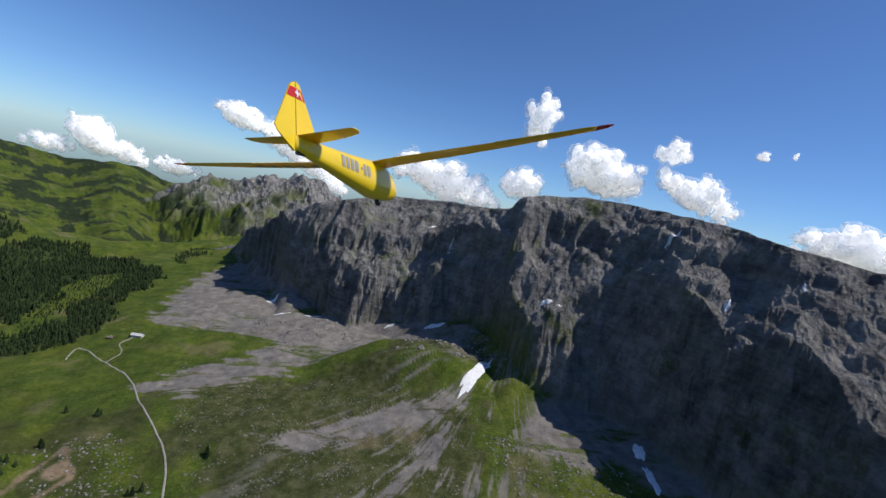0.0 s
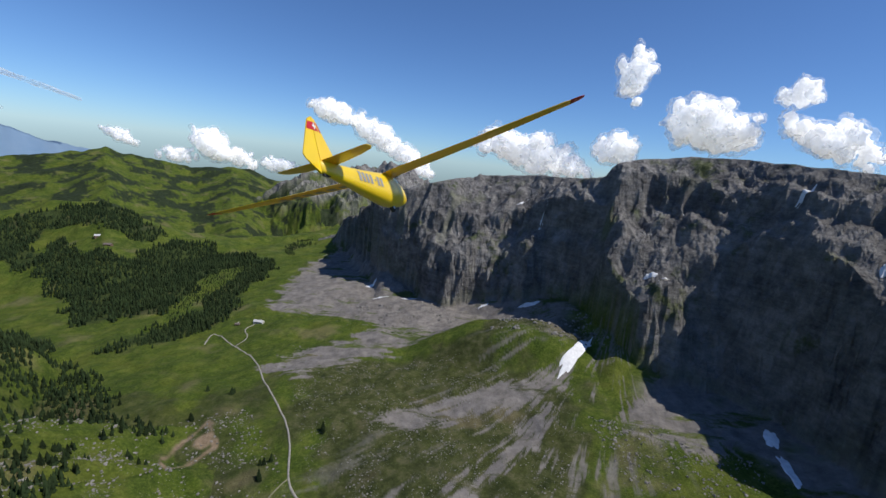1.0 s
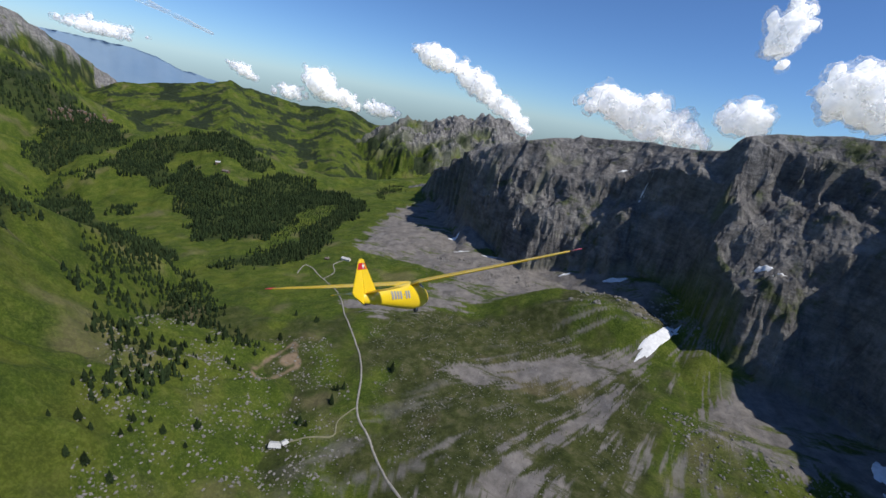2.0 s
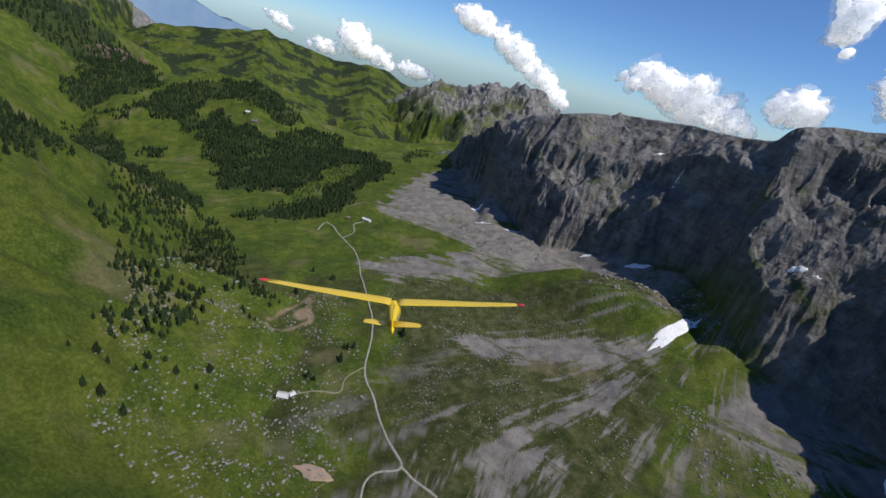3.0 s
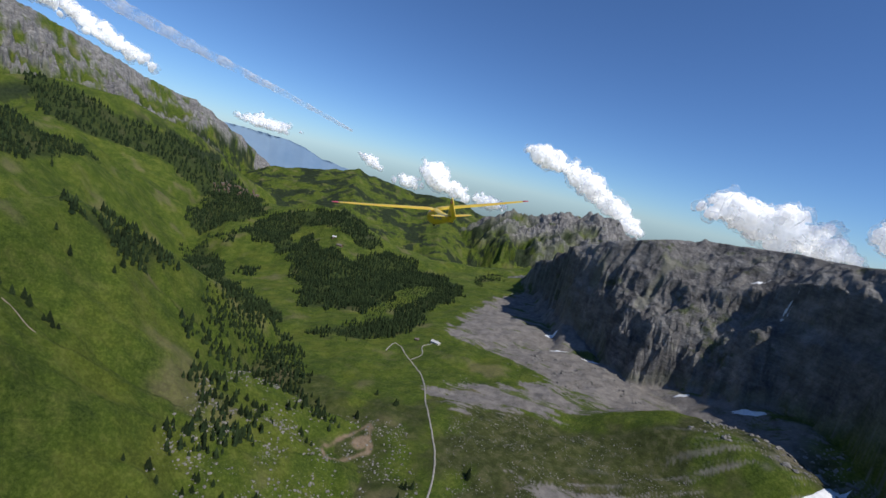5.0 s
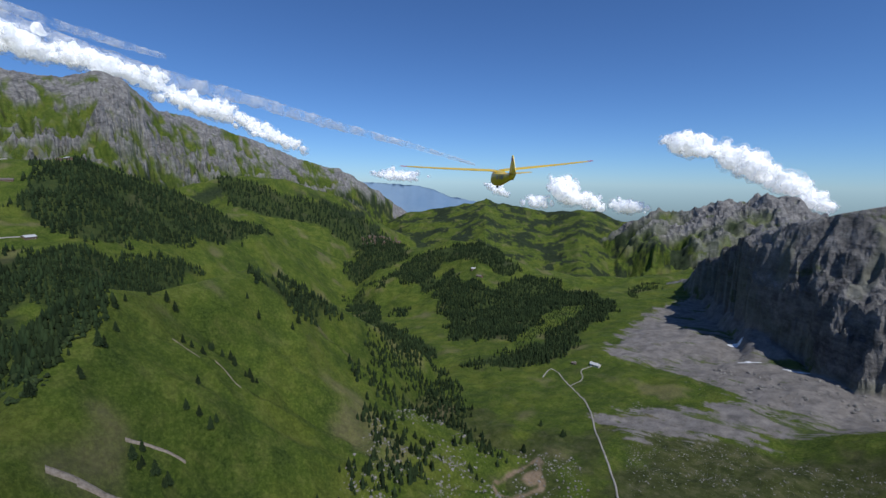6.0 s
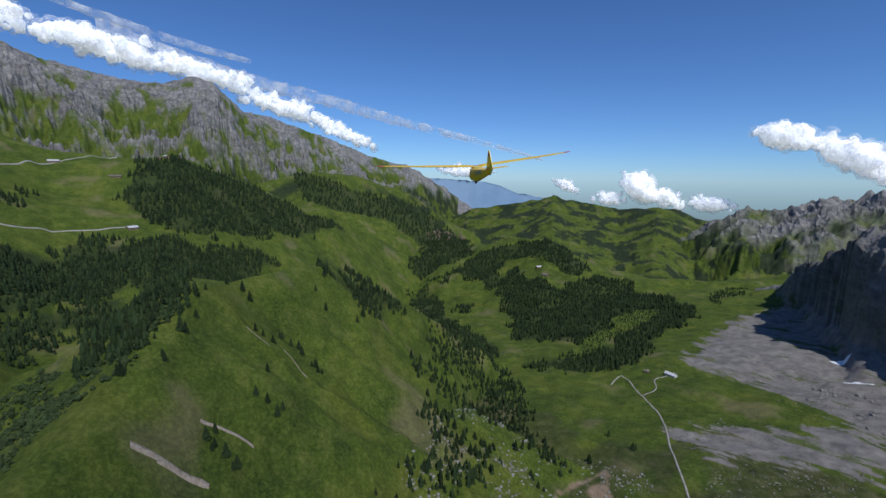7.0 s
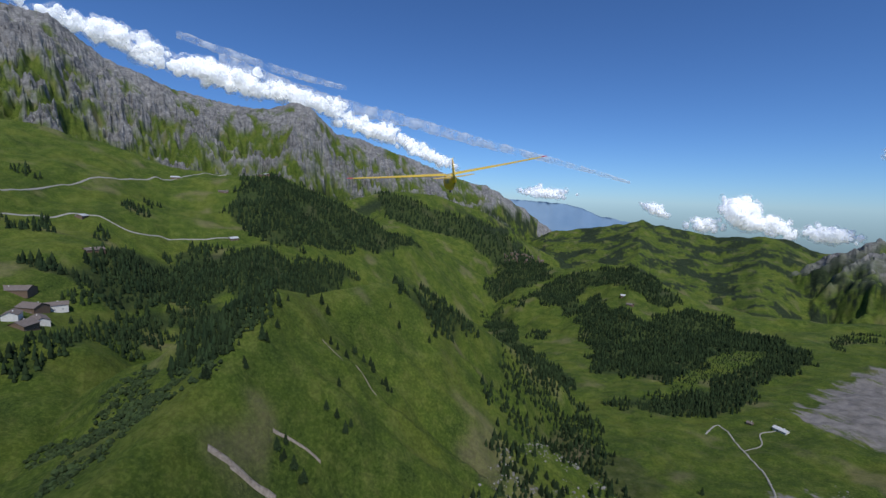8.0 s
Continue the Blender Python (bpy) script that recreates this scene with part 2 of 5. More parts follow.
def spine_height(x, y):
    best, z_at = np.full(x.shape, 1e9), np.zeros(x.shape)
    for (ax, ay, az), (bx, by, bz) in zip(SPINE, SPINE[1:]):
        dx, dy = bx - ax, by - ay
        s = np.clip(((x - ax) * dx + (y - ay) * dy) / (dx * dx + dy * dy), 0, 1)
        d = np.hypot(x - ax - s * dx, y - ay - s * dy)
        near = d < best
        best = np.where(near, d, best)
        z_at = np.where(near, az + s * (bz - az), z_at)
    back = [(px, py) for px, py, _ in SPINE] + [(-900, 600), (-1400, -500), (-60, -500)]
    side = np.sign(inside_of(x, y, back))
    right = np.interp(best, [0, 10, 70, 120, 200, 320, 600], [0, 4, 62, 100, 132, 160, 300])
    left = np.interp(best, [0, 15, 100, 200, 400], [0, 6, 58, 112, 230])
    return z_at - np.where(side < 0, right, left), best, side


def inside_of(x, y, poly, reach=130.0):
    """Signed distance to a closed outline, positive within; -reach well outside."""
    px, py = [p[0] for p in poly], [p[1] for p in poly]
    close = (x > min(px) - reach) & (x < max(px) + reach) & (y > min(py) - reach) & (y < max(py) + reach)
    if x.size > 5000 and not close.all():
        out = np.full(x.shape, -reach)
        if close.any():
            out[close] = inside_of(x[close], y[close], poly, reach)
        return out
    best, odd = np.full(x.shape, 1e9), np.zeros(x.shape, bool)
    for (ax, ay), (bx, by) in zip(poly, poly[1:] + poly[:1]):
        dx, dy = bx - ax, by - ay
        t = np.clip(((x - ax) * dx + (y - ay) * dy) / (dx * dx + dy * dy + 1e-9), 0, 1)
        best = np.minimum(best, np.hypot(x - ax - t * dx, y - ay - t * dy))
        cross = (ay > y) != (by > y)
        odd ^= cross & (x < (bx - ax) * (y - ay) / (by - ay + 1e-9) + ax)
    return np.where(odd, best, -best)


def land(x, y):
    """Height and zones (rock, scree, turf bareness, cliff) at the plan's points."""
    bearing, r = np.degrees(np.arctan2(x - OX, y - OY)), np.hypot(x - OX, y - OY)
    warp = 9 * fbm(x, y, 90, 3, 11)
    # the alp: a tilted floor with hummocks
    alp = 4.4 + 0.131 * x + 0.054 * y + 5 * fbm(x, y, 120, 3, 3) + 1.6 * fbm(x, y, 26, 3, 7)
    alp = np.where(r > 1080, alp - (r - 1080) * 0.35, alp)
    alp = np.maximum(alp, -190 + 10 * fbm(x, y, 300, 3, 5))
    mound = np.hypot((x + 5) / 85, (y - 440) / 45)
    alp = alp + 26 * np.exp(-mound ** 4)
    # the cliff and its apron
    # its face climbs from brow to ledge; the lines between them waver
    swing = bearing + 0.7 * fbm(x, y, 75, 4, 31, 0.6)
    line_r, line_z = [along(swing, row, 1) for row in CLIFF], [along(swing, row, 2) for row in CLIFF]
    foot_r, foot_z, crest_r, crest_z = line_r[0], line_z[0], line_r[4], line_z[4]
    apron = foot_z - 0.42 * np.maximum(foot_r - r, 0) - 0.5 * np.maximum(r - crest_r, 0) + 1.5 * fbm(x, y, 40, 3, 21)
    massive = smooth(19, 25, bearing)
    rib = (ridged(x + warp, y, 95, 4, 36, 0.5) - 0.6) * (1 - 0.6 * massive)
    into = r + 34 * rib + 10 * (ridged(x, y + warp, 26, 4, 37, 0.55) - 0.6) + 0.5 * warp
    face = line_z[0]
    for k in range(4):
        face = face + np.clip((into - line_r[k]) / np.maximum(line_r[k + 1] - line_r[k], 4), 0, 1) * (line_z[k + 1] - line_z[k])
    u = (into - foot_r) / np.maximum(crest_r - foot_r, 5)
    strata = face + 0.42 * x - 0.10 * y + 16 * fbm(x, y, 150, 3, 41)
    step = (strata / 17) % 1
    grain = smooth(0.0, 0.12, u) * (1 - 0.75 * smooth(0.85, 1.0, u))
    layered = smooth(-0.15, 0.35, fbm(x, y, 150, 2, 44))
    cliff = face + grain * ((2.0 + 4.5 * layered) * (smooth(0.0, 0.7, step) - step) + 5.5 * fbm(x, y, 85, 2, 50) + 2.6 * fbm(x, y, 24, 5, 51, 0.58))
    cliff = cliff - 0.35 * np.maximum(r - crest_r - 15, 0)
    cliff = cliff + 9 * np.exp(-((bearing + 7.2) / 0.45) ** 2 - ((r - crest_r) / 10) ** 2)
    low = np.maximum(alp, apron)
    h = np.where(u > 0, np.maximum(low, cliff), low)
    ledge = smooth(0.3, 0.55, fbm(x, y, 45, 4, 181)) * smooth(0.22, 0.3, u) * smooth(0.95, 0.75, u) * smooth(30, 5, bearing)
    rock = smooth(0.0, 0.05, u) * smooth(0, 3, cliff - low) * (1 - 0.6 * ledge)
    scree_rise = smooth(-2, 4, apron - alp)
    # ranges round the alp
    rough = fbm(x, y, 160, 4, 61)
    crag = ridged(x, y, 420, 5, 71, 0.55) - 0.62
    hill = crest_range(bearing, r, MIDHILL, 0.2, 0.25) + 14 * rough
    barn = crest_range(bearing, r, BARN, 0.36, 0.2) + 14 * rough
    barn = np.where(r < along(bearing, BARN, 1) - 380, barn + 0.16 * (along(bearing, BARN, 1) - 380 - r), barn)
    spur = crest_range(bearing, r, SPUR, 0.42, 0.2) + 14 * rough
    big_top = along(bearing, BIG, 1)
    rake = ridged(bearing * 22 + 0.25 * warp, r * 0.2, 26, 5, 171, 0.6) - 0.62
    below = smooth(0, 350, big_top + 60 - r)
    big = crest_range(bearing, r, BIG, 0.62, 0.4) + (110 * crag + 75 * rake) * smooth(0, 500, big_top + 120 - r) + 26 * (ridged(x, y, 70, 4, 191, 0.6) - 0.6) * below
    far = crest_range(bearing, r, FARHILL, 0.17, 0.3) + 14 * rough + 16 * crag
    teeth = crest_range(bearing, r, TEETH, 0.42, 0.3) + 60 * crag + 75 * (ridged(x, y, 150, 4, 81, 0.6) - 0.6)
    spine, spine_d, spine_side = spine_height(x + 0.6 * warp, y + 0.6 * warp)
    spine = spine + (3.0 * fbm(x, y, 45, 4, 91) + 9 * (ridged(x, y, 70, 3, 92) - 0.62)) * smooth(0, 60, spine_d)
    h_all = h
    for other in (hill, barn, spur, big, far, teeth, spine):
        h_all = np.maximum(h_all, other)
    rock = np.where(h_all > h + 0.1, 0, rock)
    rock = np.where((teeth >= h_all - 0.01), smooth(-40, 90, teeth + 90 * rough), rock)
    rock = np.where((big >= h_all - 0.01), smooth(0.14, 0.5, 0.75 * (big - 60) / (along(bearing, BIG, 2) - 60) + 0.55 * rake + 0.8 * crag + 0.4 * fbm(x, y, 90, 5, 62, 0.6)), rock)
    # fans of scree, with streaks that run down from the walls
    scree = np.zeros(x.shape)
    near = (r < 1100) & (h_all <= h + 0.1)
    if near.any():
        xs, ys = x[near], y[near]
        fan_b, fan_r = np.degrees(np.arctan2(xs - 95, ys - 470)), np.hypot(xs - 95, ys - 470)
        streak = fbm(fan_b * 2.0 + 0.04 * warp[near] * 4, fan_r * 0.05, 4.2, 5, 101, 0.68)
        blot = fbm(xs, ys, 34, 4, 111, 0.6)
        cover = np.full(xs.shape, -1.0)
        for poly, soft, part in ((SCREE_A, 20, 16), (SCREE_B, 12, 18), (SCREE_C, 10, 12), (SCREE_D, 16, 30), (SCREE_E, 10, 9)):
            d = inside_of(xs, ys, poly)
            cover = np.maximum(cover, (d + part * (streak + 0.5 * blot) - (6 if part == 30 else 0)) / soft)
        wash = smooth(0.2, 0.8, streak + 0.35 * blot) * smooth(-120, -30, inside_of(xs, ys, SCREE_D)) * 0.85
        scree[near] = np.maximum(smooth(-0.1, 0.35, cover), wash)
    scree = np.maximum(scree, np.where(h_all > h + 0.1, 0, smooth(-80, -25, r - foot_r + 55 * fbm(x, y, 46, 4, 121, 0.6)) * smooth(-25.5, -23.5, bearing) * np.maximum(smooth(9, 5, bearing), smooth(16, 20, bearing)))) * (1 - rock)
    bald = smooth(0.3, 0.9, fbm(x, y, 60, 4, 131)) * 0.3
    bald = np.maximum(bald, smooth(-1.5, 1.5, np.maximum(1.4 - np.abs(inside_of(x, y, DIRT)), 6 - np.hypot((x + 214) / 1.0, (y - 257) / 1.6)) + 1.6 * fbm(x, y, 10, 3, 141)))
    # woods too far off to tell the trees apart
    wood = smooth(0.0, 0.1, fbm(x, y, 150, 6, 161, 0.7) - 0.02) * smooth(1500, 1700, r) * (1 - rock) * smooth(230, 110, h_all + 60 * rough)
    ragged = 9 * fbm(x, y, 40, 3, 163)
    for poly in (WOOD_MAIN, WOOD_TOP, WOOD_KNOLL, WOOD_EDGE, WOOD_FOOT, WOOD_TRENCH, WOOD_SCARP, WOOD_VALLEY, WOOD_CREST, WOOD_C, WOOD_BAND, WOOD_SPUR):
        wood = np.maximum(wood, 0.7 * smooth(-2, 12, inside_of(x, y, poly, 25.0) + ragged))
    # dull heath between the stones, on the mound and over the stony pasture
    dry = np.zeros(x.shape)
    if near.any():
        patch = fbm(xs, ys, 48, 4, 151, 0.6)
        for poly, k in ((HEATH, 0.8), (KNOLL_TOP, 0.9), (STONY, 0.6)):
            dry[near] = np.maximum(dry[near], k * smooth(-14, 14, inside_of(xs, ys, poly) + 30 * patch))
    return h_all, rock, scree, bald, wood, dry


# ---- materials ----
def material(name):
    m = bpy.data.materials.new(name)
    m.use_nodes = True
    n, l = m.node_tree.nodes, m.node_tree.links
    return m, n, l, n["Principled BSDF"]


def noise_node(n, l, scale, detail=5, rough=0.6, where=None):
    t = n.new("ShaderNodeTexNoise")
    t.inputs["Scale"].default_value, t.inputs["Detail"].default_value, t.inputs["Roughness"].default_value = scale, detail, rough
    if where:
        l.new(where, t.inputs["Vector"])
    return t.outputs["Fac"]


def ramp_node(n, l, fac, stops):
    r = n.new("ShaderNodeValToRGB")
    while len(r.color_ramp.elements) < len(stops):
        r.color_ramp.elements.new(0.5)
    for el, (at, c) in zip(r.color_ramp.elements, stops):
        el.position, el.color = at, (*c, 1)
    l.new(fac, r.inputs["Fac"])
    return r.outputs["Color"]


def mix_node(n, l, fac, a, b):
    m = n.new("ShaderNodeMix")
    m.data_type = "RGBA"
    for sock, v in ((m.inputs["Factor"], fac), (m.inputs["A"], a), (m.inputs["B"], b)):
        if isinstance(v, (int, float)):
            sock.default_value = v
        elif isinstance(v, tuple):
            sock.default_value = (*v, 1)
        else:
            l.new(v, sock)
    return m.outputs["Result"]


def warped_crag(n, l, place):
    m = n.new("ShaderNodeMapping")
    m.inputs["Rotation"].default_value, m.inputs["Scale"].default_value = (0.35, 0.2, 0.4), (1.0, 1.0, 1.6)
    l.new(place, m.inputs["Vector"])
    return m.outputs["Vector"]


def land_material():
    m, n, l, bsdf = material("alpine_land")
    place = n.new("ShaderNodeNewGeometry").outputs["Position"]
    broad = noise_node(n, l, 0.018, 6, 0.62, place)
    fine = noise_node(n, l, 0.35, 6, 0.75, place)
    grass = ramp_node(n, l, broad, [(0.38, (0.030, 0.054, 0.007)), (0.5, (0.070, 0.108, 0.010)), (0.62, (0.135, 0.152, 0.020))])
    tuft = ramp_node(n, l, noise_node(n, l, 0.5, 8, 0.82, place), [(0.42, (0.012, 0.024, 0.005)), (0.5, (0.058, 0.088, 0.013)), (0.58, (0.16, 0.19, 0.04))])
    grass = mix_node(n, l, 0.5, grass, tuft)
    sward = ramp_node(n, l, noise_node(n, l, 0.075, 7, 0.7, place), [(0.40, (0.022, 0.042, 0.008)), (0.5, (0.064, 0.096, 0.012)), (0.61, (0.145, 0.155, 0.038))])
    grass = mix_node(n, l, 0.32, grass, sward)
    warped = n.new("ShaderNodeMapping")
    warped.inputs["Rotation"].default_value, warped.inputs["Scale"].default_value = (0.22, 0.3, 0.5), (0.12, 0.12, 1.0)
    l.new(place, warped.inputs["Vector"])
    bands = noise_node(n, l, 0.3, 7, 0.7, warped.outputs["Vector"])
    rocky = ramp_node(n, l, noise_node(n, l, 0.05, 12, 0.78, place), [(0.39, (0.055, 0.053, 0.052)), (0.5, (0.20, 0.192, 0.184)), (0.62, (0.44, 0.42, 0.395))])
    band_c = ramp_node(n, l, bands, [(0.40, (0.055, 0.055, 0.056)), (0.5, (0.23, 0.22, 0.21)), (0.58, (0.44, 0.42, 0.395))])
    rocky = mix_node(n, l, 0.2, rocky, band_c)
    stain = ramp_node(n, l, noise_node(n, l, 0.008, 9, 0.75, place), [(0.4, (0.075, 0.075, 0.08)), (0.6, (0.28, 0.27, 0.255))])
    rocky = mix_node(n, l, 0.38, rocky, stain)
    gravel = ramp_node(n, l, noise_node(n, l, 0.09, 9, 0.72, place), [(0.34, (0.125, 0.115, 0.106)), (0.64, (0.262, 0.242, 0.224))])
    earth = ramp_node(n, l, fine, [(0.3, (0.17, 0.12, 0.075)), (0.7, (0.34, 0.26, 0.18))])
    woods = ramp_node(n, l, noise_node(n, l, 0.12, 5, 0.7, place), [(0.35, (0.012, 0.02, 0.01)), (0.65, (0.035, 0.05, 0.02))])
    zone = n.new("ShaderNodeAttribute")
    zone.attribute_name = "zone"
    parts = n.new("ShaderNodeSeparateColor")
    l.new(zone.outputs["Color"], parts.inputs["Color"])
    bald = n.new("ShaderNodeAttribute")
    bald.attribute_name = "bald"
    dry = n.new("ShaderNodeAttribute")
    dry.attribute_name = "dry"
    heath = ramp_node(n, l, noise_node(n, l, 0.11, 8, 0.75, place), [(0.36, (0.020, 0.026, 0.010)), (0.5, (0.052, 0.058, 0.021)), (0.64, (0.115, 0.108, 0.058))])
    c = mix_node(n, l, dry.outputs["Fac"], grass, heath)
    c = mix_node(n, l, bald.outputs["Fac"], c, earth)
    c = mix_node(n, l, parts.outputs["Blue"], c, woods)
    # turf grows in rags and streaks over the scree
    tilted = n.new("ShaderNodeMapping")
    tilted.inputs["Rotation"].default_value, tilted.inputs["Scale"].default_value = (0, 0, 0.55), (0.45, 1.5, 1.0)
    l.new(place, tilted.inputs["Vector"])
    rags = ramp_node(n, l, noise_node(n, l, 0.022, 10, 0.72, tilted.outputs["Vector"]), [(0.40, (0.1, 0.1, 0.1)), (0.455, (1, 1, 1))])
    open_scree = n.new("ShaderNodeMath")
    open_scree.operation = "MULTIPLY"
    l.new(parts.outputs["Green"], open_scree.inputs[0])
    l.new(rags, open_scree.inputs[1])
    c = mix_node(n, l, open_scree.outputs[0], c, gravel)
    # thin turf on some rock ledges
    ledge = ramp_node(n, l, noise_node(n, l, 0.02, 10, 0.7, place), [(0.57, (0, 0, 0)), (0.64, (0.7, 0.7, 0.7))])
    rocky = mix_node(n, l, ledge, rocky, grass)
    c = mix_node(n, l, parts.outputs["Red"], c, rocky)
    l.new(c, bsdf.inputs["Base Color"])
    bsdf.inputs["Roughness"].default_value = 0.95
    bsdf.inputs["Specular IOR Level"].default_value = 0.15
    bump = n.new("ShaderNodeBump")
    bump.inputs["Strength"].default_value, bump.inputs["Distance"].default_value = 1.0, 1.5
    l.new(noise_node(n, l, 0.2, 11, 0.8, place), bump.inputs["Height"])
    crags = n.new("ShaderNodeBump")
    crags.inputs["Distance"].default_value = 10.0
    l.new(parts.outputs["Red"], crags.inputs["Strength"])
    l.new(noise_node(n, l, 0.035, 12, 0.68, warped_crag(n, l, place)), crags.inputs["Height"])
    l.new(bump.outputs["Normal"], crags.inputs["Normal"])
    l.new(crags.outputs["Normal"], bsdf.inputs["Normal"])
    return m


LAND = land_material()


# ---- the ground ----
def build_ground():
    az = np.radians(np.concatenate([np.arange(-180, -126, 3.0), np.arange(-126, 54, 0.125), np.arange(54, 180, 3.0)]))
    rr = np.concatenate([np.arange(30, 200, 6.0), np.arange(200, 720, 1.9), np.arange(720, 760, 4.0), np.arange(760, 1500, 6.0), np.arange(1500, 3000, 15.0), np.arange(3000, 4900, 50.0)])
    A, R = np.meshgrid(az, rr)
    x, y = OX + np.sin(A) * R, OY + np.cos(A) * R
    z, rock, scree, bald, wood, dry = land(x, y)
    rows, cols = A.shape
    verts = np.column_stack([x.ravel(), y.ravel(), z.ravel()])
    verts = np.vstack([verts, [[OX, OY, float(z[0].mean())]]])
    i = np.arange(rows - 1)[:, None] * cols
    j = np.arange(cols)[None, :]
    jn = (j + 1) % cols
    quads = np.stack([i + j, i + jn, i + cols + jn, i + cols + j], -1).reshape(-1, 4)[:, ::-1]
    hub = len(verts) - 1
    fan = np.stack([np.full(cols, hub), np.roll(np.arange(cols), -1), np.arange(cols)], -1)
    me = bpy.data.meshes.new("ground")
    me.vertices.add(len(verts))
    me.vertices.foreach_set("co", verts.ravel())
    loops = np.concatenate([quads.ravel(), fan.ravel()])
    me.loops.add(len(loops))
    me.loops.foreach_set("vertex_index", loops.astype(np.int32))
    starts = np.concatenate([np.arange(len(quads)) * 4, len(quads) * 4 + np.arange(len(fan)) * 3])
    me.polygons.add(len(starts))
    me.polygons.foreach_set("loop_start", starts.astype(np.int32))
    soft = np.ones(len(starts), bool)
    soft[:len(quads)] = rock.ravel()[quads[:, 0]] < 0.6
    me.polygons.foreach_set("use_smooth", soft)
    me.update(calc_edges=True)
    zone = np.zeros((len(verts), 4), np.float32)
    zone[:-1, 0], zone[:-1, 1], zone[:-1, 2], zone[:, 3] = rock.ravel(), scree.ravel(), wood.ravel(), 1
    at = me.attributes.new("zone", "FLOAT_COLOR", "POINT")
    at.data.foreach_set("color", zone.ravel())
    bare = me.attributes.new("bald", "FLOAT", "POINT")
    bare.data.foreach_set("value", np.append(bald.ravel(), 0).astype(np.float32))
    arid = me.attributes.new("dry", "FLOAT", "POINT")
    arid.data.foreach_set("value", np.append(dry.ravel(), 0).astype(np.float32))
    me.materials.append(LAND)
    return tagged(new("ground", me), "alpine pasture, grey scree and rock walls of one wide valley", "ground", kind="structure")


build_ground()


# ---- plain materials for the things ----
def plain(name, low, high, scale=1.0, rough=0.6, metal=0.0, bump=0.0, spec=0.5, per_piece=0.0, object_space=True):
    """Colour between low and high by a noise, a little relief, and a shift from piece to piece."""
    m, n, l, bsdf = material(name)
    where = n.new("ShaderNodeTexCoord").outputs["Object"] if object_space else n.new("ShaderNodeNewGeometry").outputs["Position"]
    fac = noise_node(n, l, scale, 6, 0.65, where)
    c = ramp_node(n, l, fac, [(0.32, low), (0.68, high)])
    if per_piece:
        hsv = n.new("ShaderNodeHueSaturation")
        jitter = n.new("ShaderNodeMapRange")
        jitter.inputs["To Min"].default_value, jitter.inputs["To Max"].default_value = 1 - per_piece, 1 + per_piece
        l.new(n.new("ShaderNodeObjectInfo").outputs["Random"] if object_space else n.new("ShaderNodeNewGeometry").outputs["Random Per Island"], jitter.inputs["Value"])
        l.new(jitter.outputs["Result"], hsv.inputs["Value"])
        l.new(c, hsv.inputs["Color"])
        c = hsv.outputs["Color"]
    l.new(c, bsdf.inputs["Base Color"])
    bsdf.inputs["Roughness"].default_value, bsdf.inputs["Metallic"].default_value = rough, metal
    bsdf.inputs["Specular IOR Level"].default_value = spec
    if bump:
        b = n.new("ShaderNodeBump")
        b.inputs["Strength"].default_value, b.inputs["Distance"].default_value = 0.6, bump
        l.new(fac, b.inputs["Height"])
        l.new(b.outputs["Normal"], bsdf.inputs["Normal"])
    return m


NEEDLES = plain("spruce_needles", (0.010, 0.020, 0.008), (0.030, 0.048, 0.016), 0.9, 0.85, spec=0.15, per_piece=0.35)
NEEDLES_FAR = plain("spruce_woods", (0.010, 0.020, 0.009), (0.028, 0.044, 0.016), 0.05, 0.9, spec=0.1, per_piece=0.4, object_space=False)
BUSH = plain("alder_leaves", (0.018, 0.032, 0.010), (0.042, 0.062, 0.018), 0.3, 0.8, spec=0.2, per_piece=0.35, object_space=False)
# aerial haze over the far range, painted in as a pale blue base colour
HAZE_BLUE = plain("painted_haze_blue", (0.16, 0.25, 0.37), (0.22, 0.31, 0.42), 0.002, 1.0, spec=0.0, object_space=False)
BARK = plain("spruce_bark", (0.05, 0.035, 0.025), (0.12, 0.085, 0.06), 3.0, 0.9)
STONE = plain("pale_limestone", (0.13, 0.124, 0.115), (0.26, 0.248, 0.228), 0.6, 0.9, bump=0.1, per_piece=0.25, object_space=False)
SNOW = plain("old_snow", (0.62, 0.63, 0.65), (0.86, 0.87, 0.88), 0.25, 0.7, bump=0.25, object_space=False)
TRACK = plain("gravel_track", (0.22, 0.205, 0.175), (0.37, 0.35, 0.31), 0.5, 0.95, object_space=False)
FOOTPATH = plain("trodden_earth", (0.15, 0.15, 0.085), (0.24, 0.225, 0.14), 0.3, 0.95, object_space=False)
RUNNEL = plain("bare_gravel", (0.16, 0.13, 0.095), (0.31, 0.265, 0.215), 0.8, 0.95, object_space=False)
MUD = plain("muddy_water", (0.30, 0.215, 0.15), (0.40, 0.30, 0.215), 0.15, 0.25, object_space=False)
TIMBER = plain("weathered_timber", (0.10, 0.065, 0.04), (0.22, 0.15, 0.10), 1.5, 0.85, bump=0.02)
ROOF = plain("pale_sheet_roof", (0.42, 0.42, 0.42), (0.60, 0.60, 0.59), 0.8, 0.5)
ROOF_DARK = plain("brown_shingle_roof", (0.10, 0.08, 0.07), (0.20, 0.165, 0.145), 1.2, 0.9)
WALL = plain("whitewashed_wall", (0.55, 0.53, 0.50), (0.72, 0.70, 0.66), 0.7, 0.9)
PANE = plain("dark_window_glass", (0.02, 0.025, 0.03), (0.04, 0.045, 0.05), 1.0, 0.1)


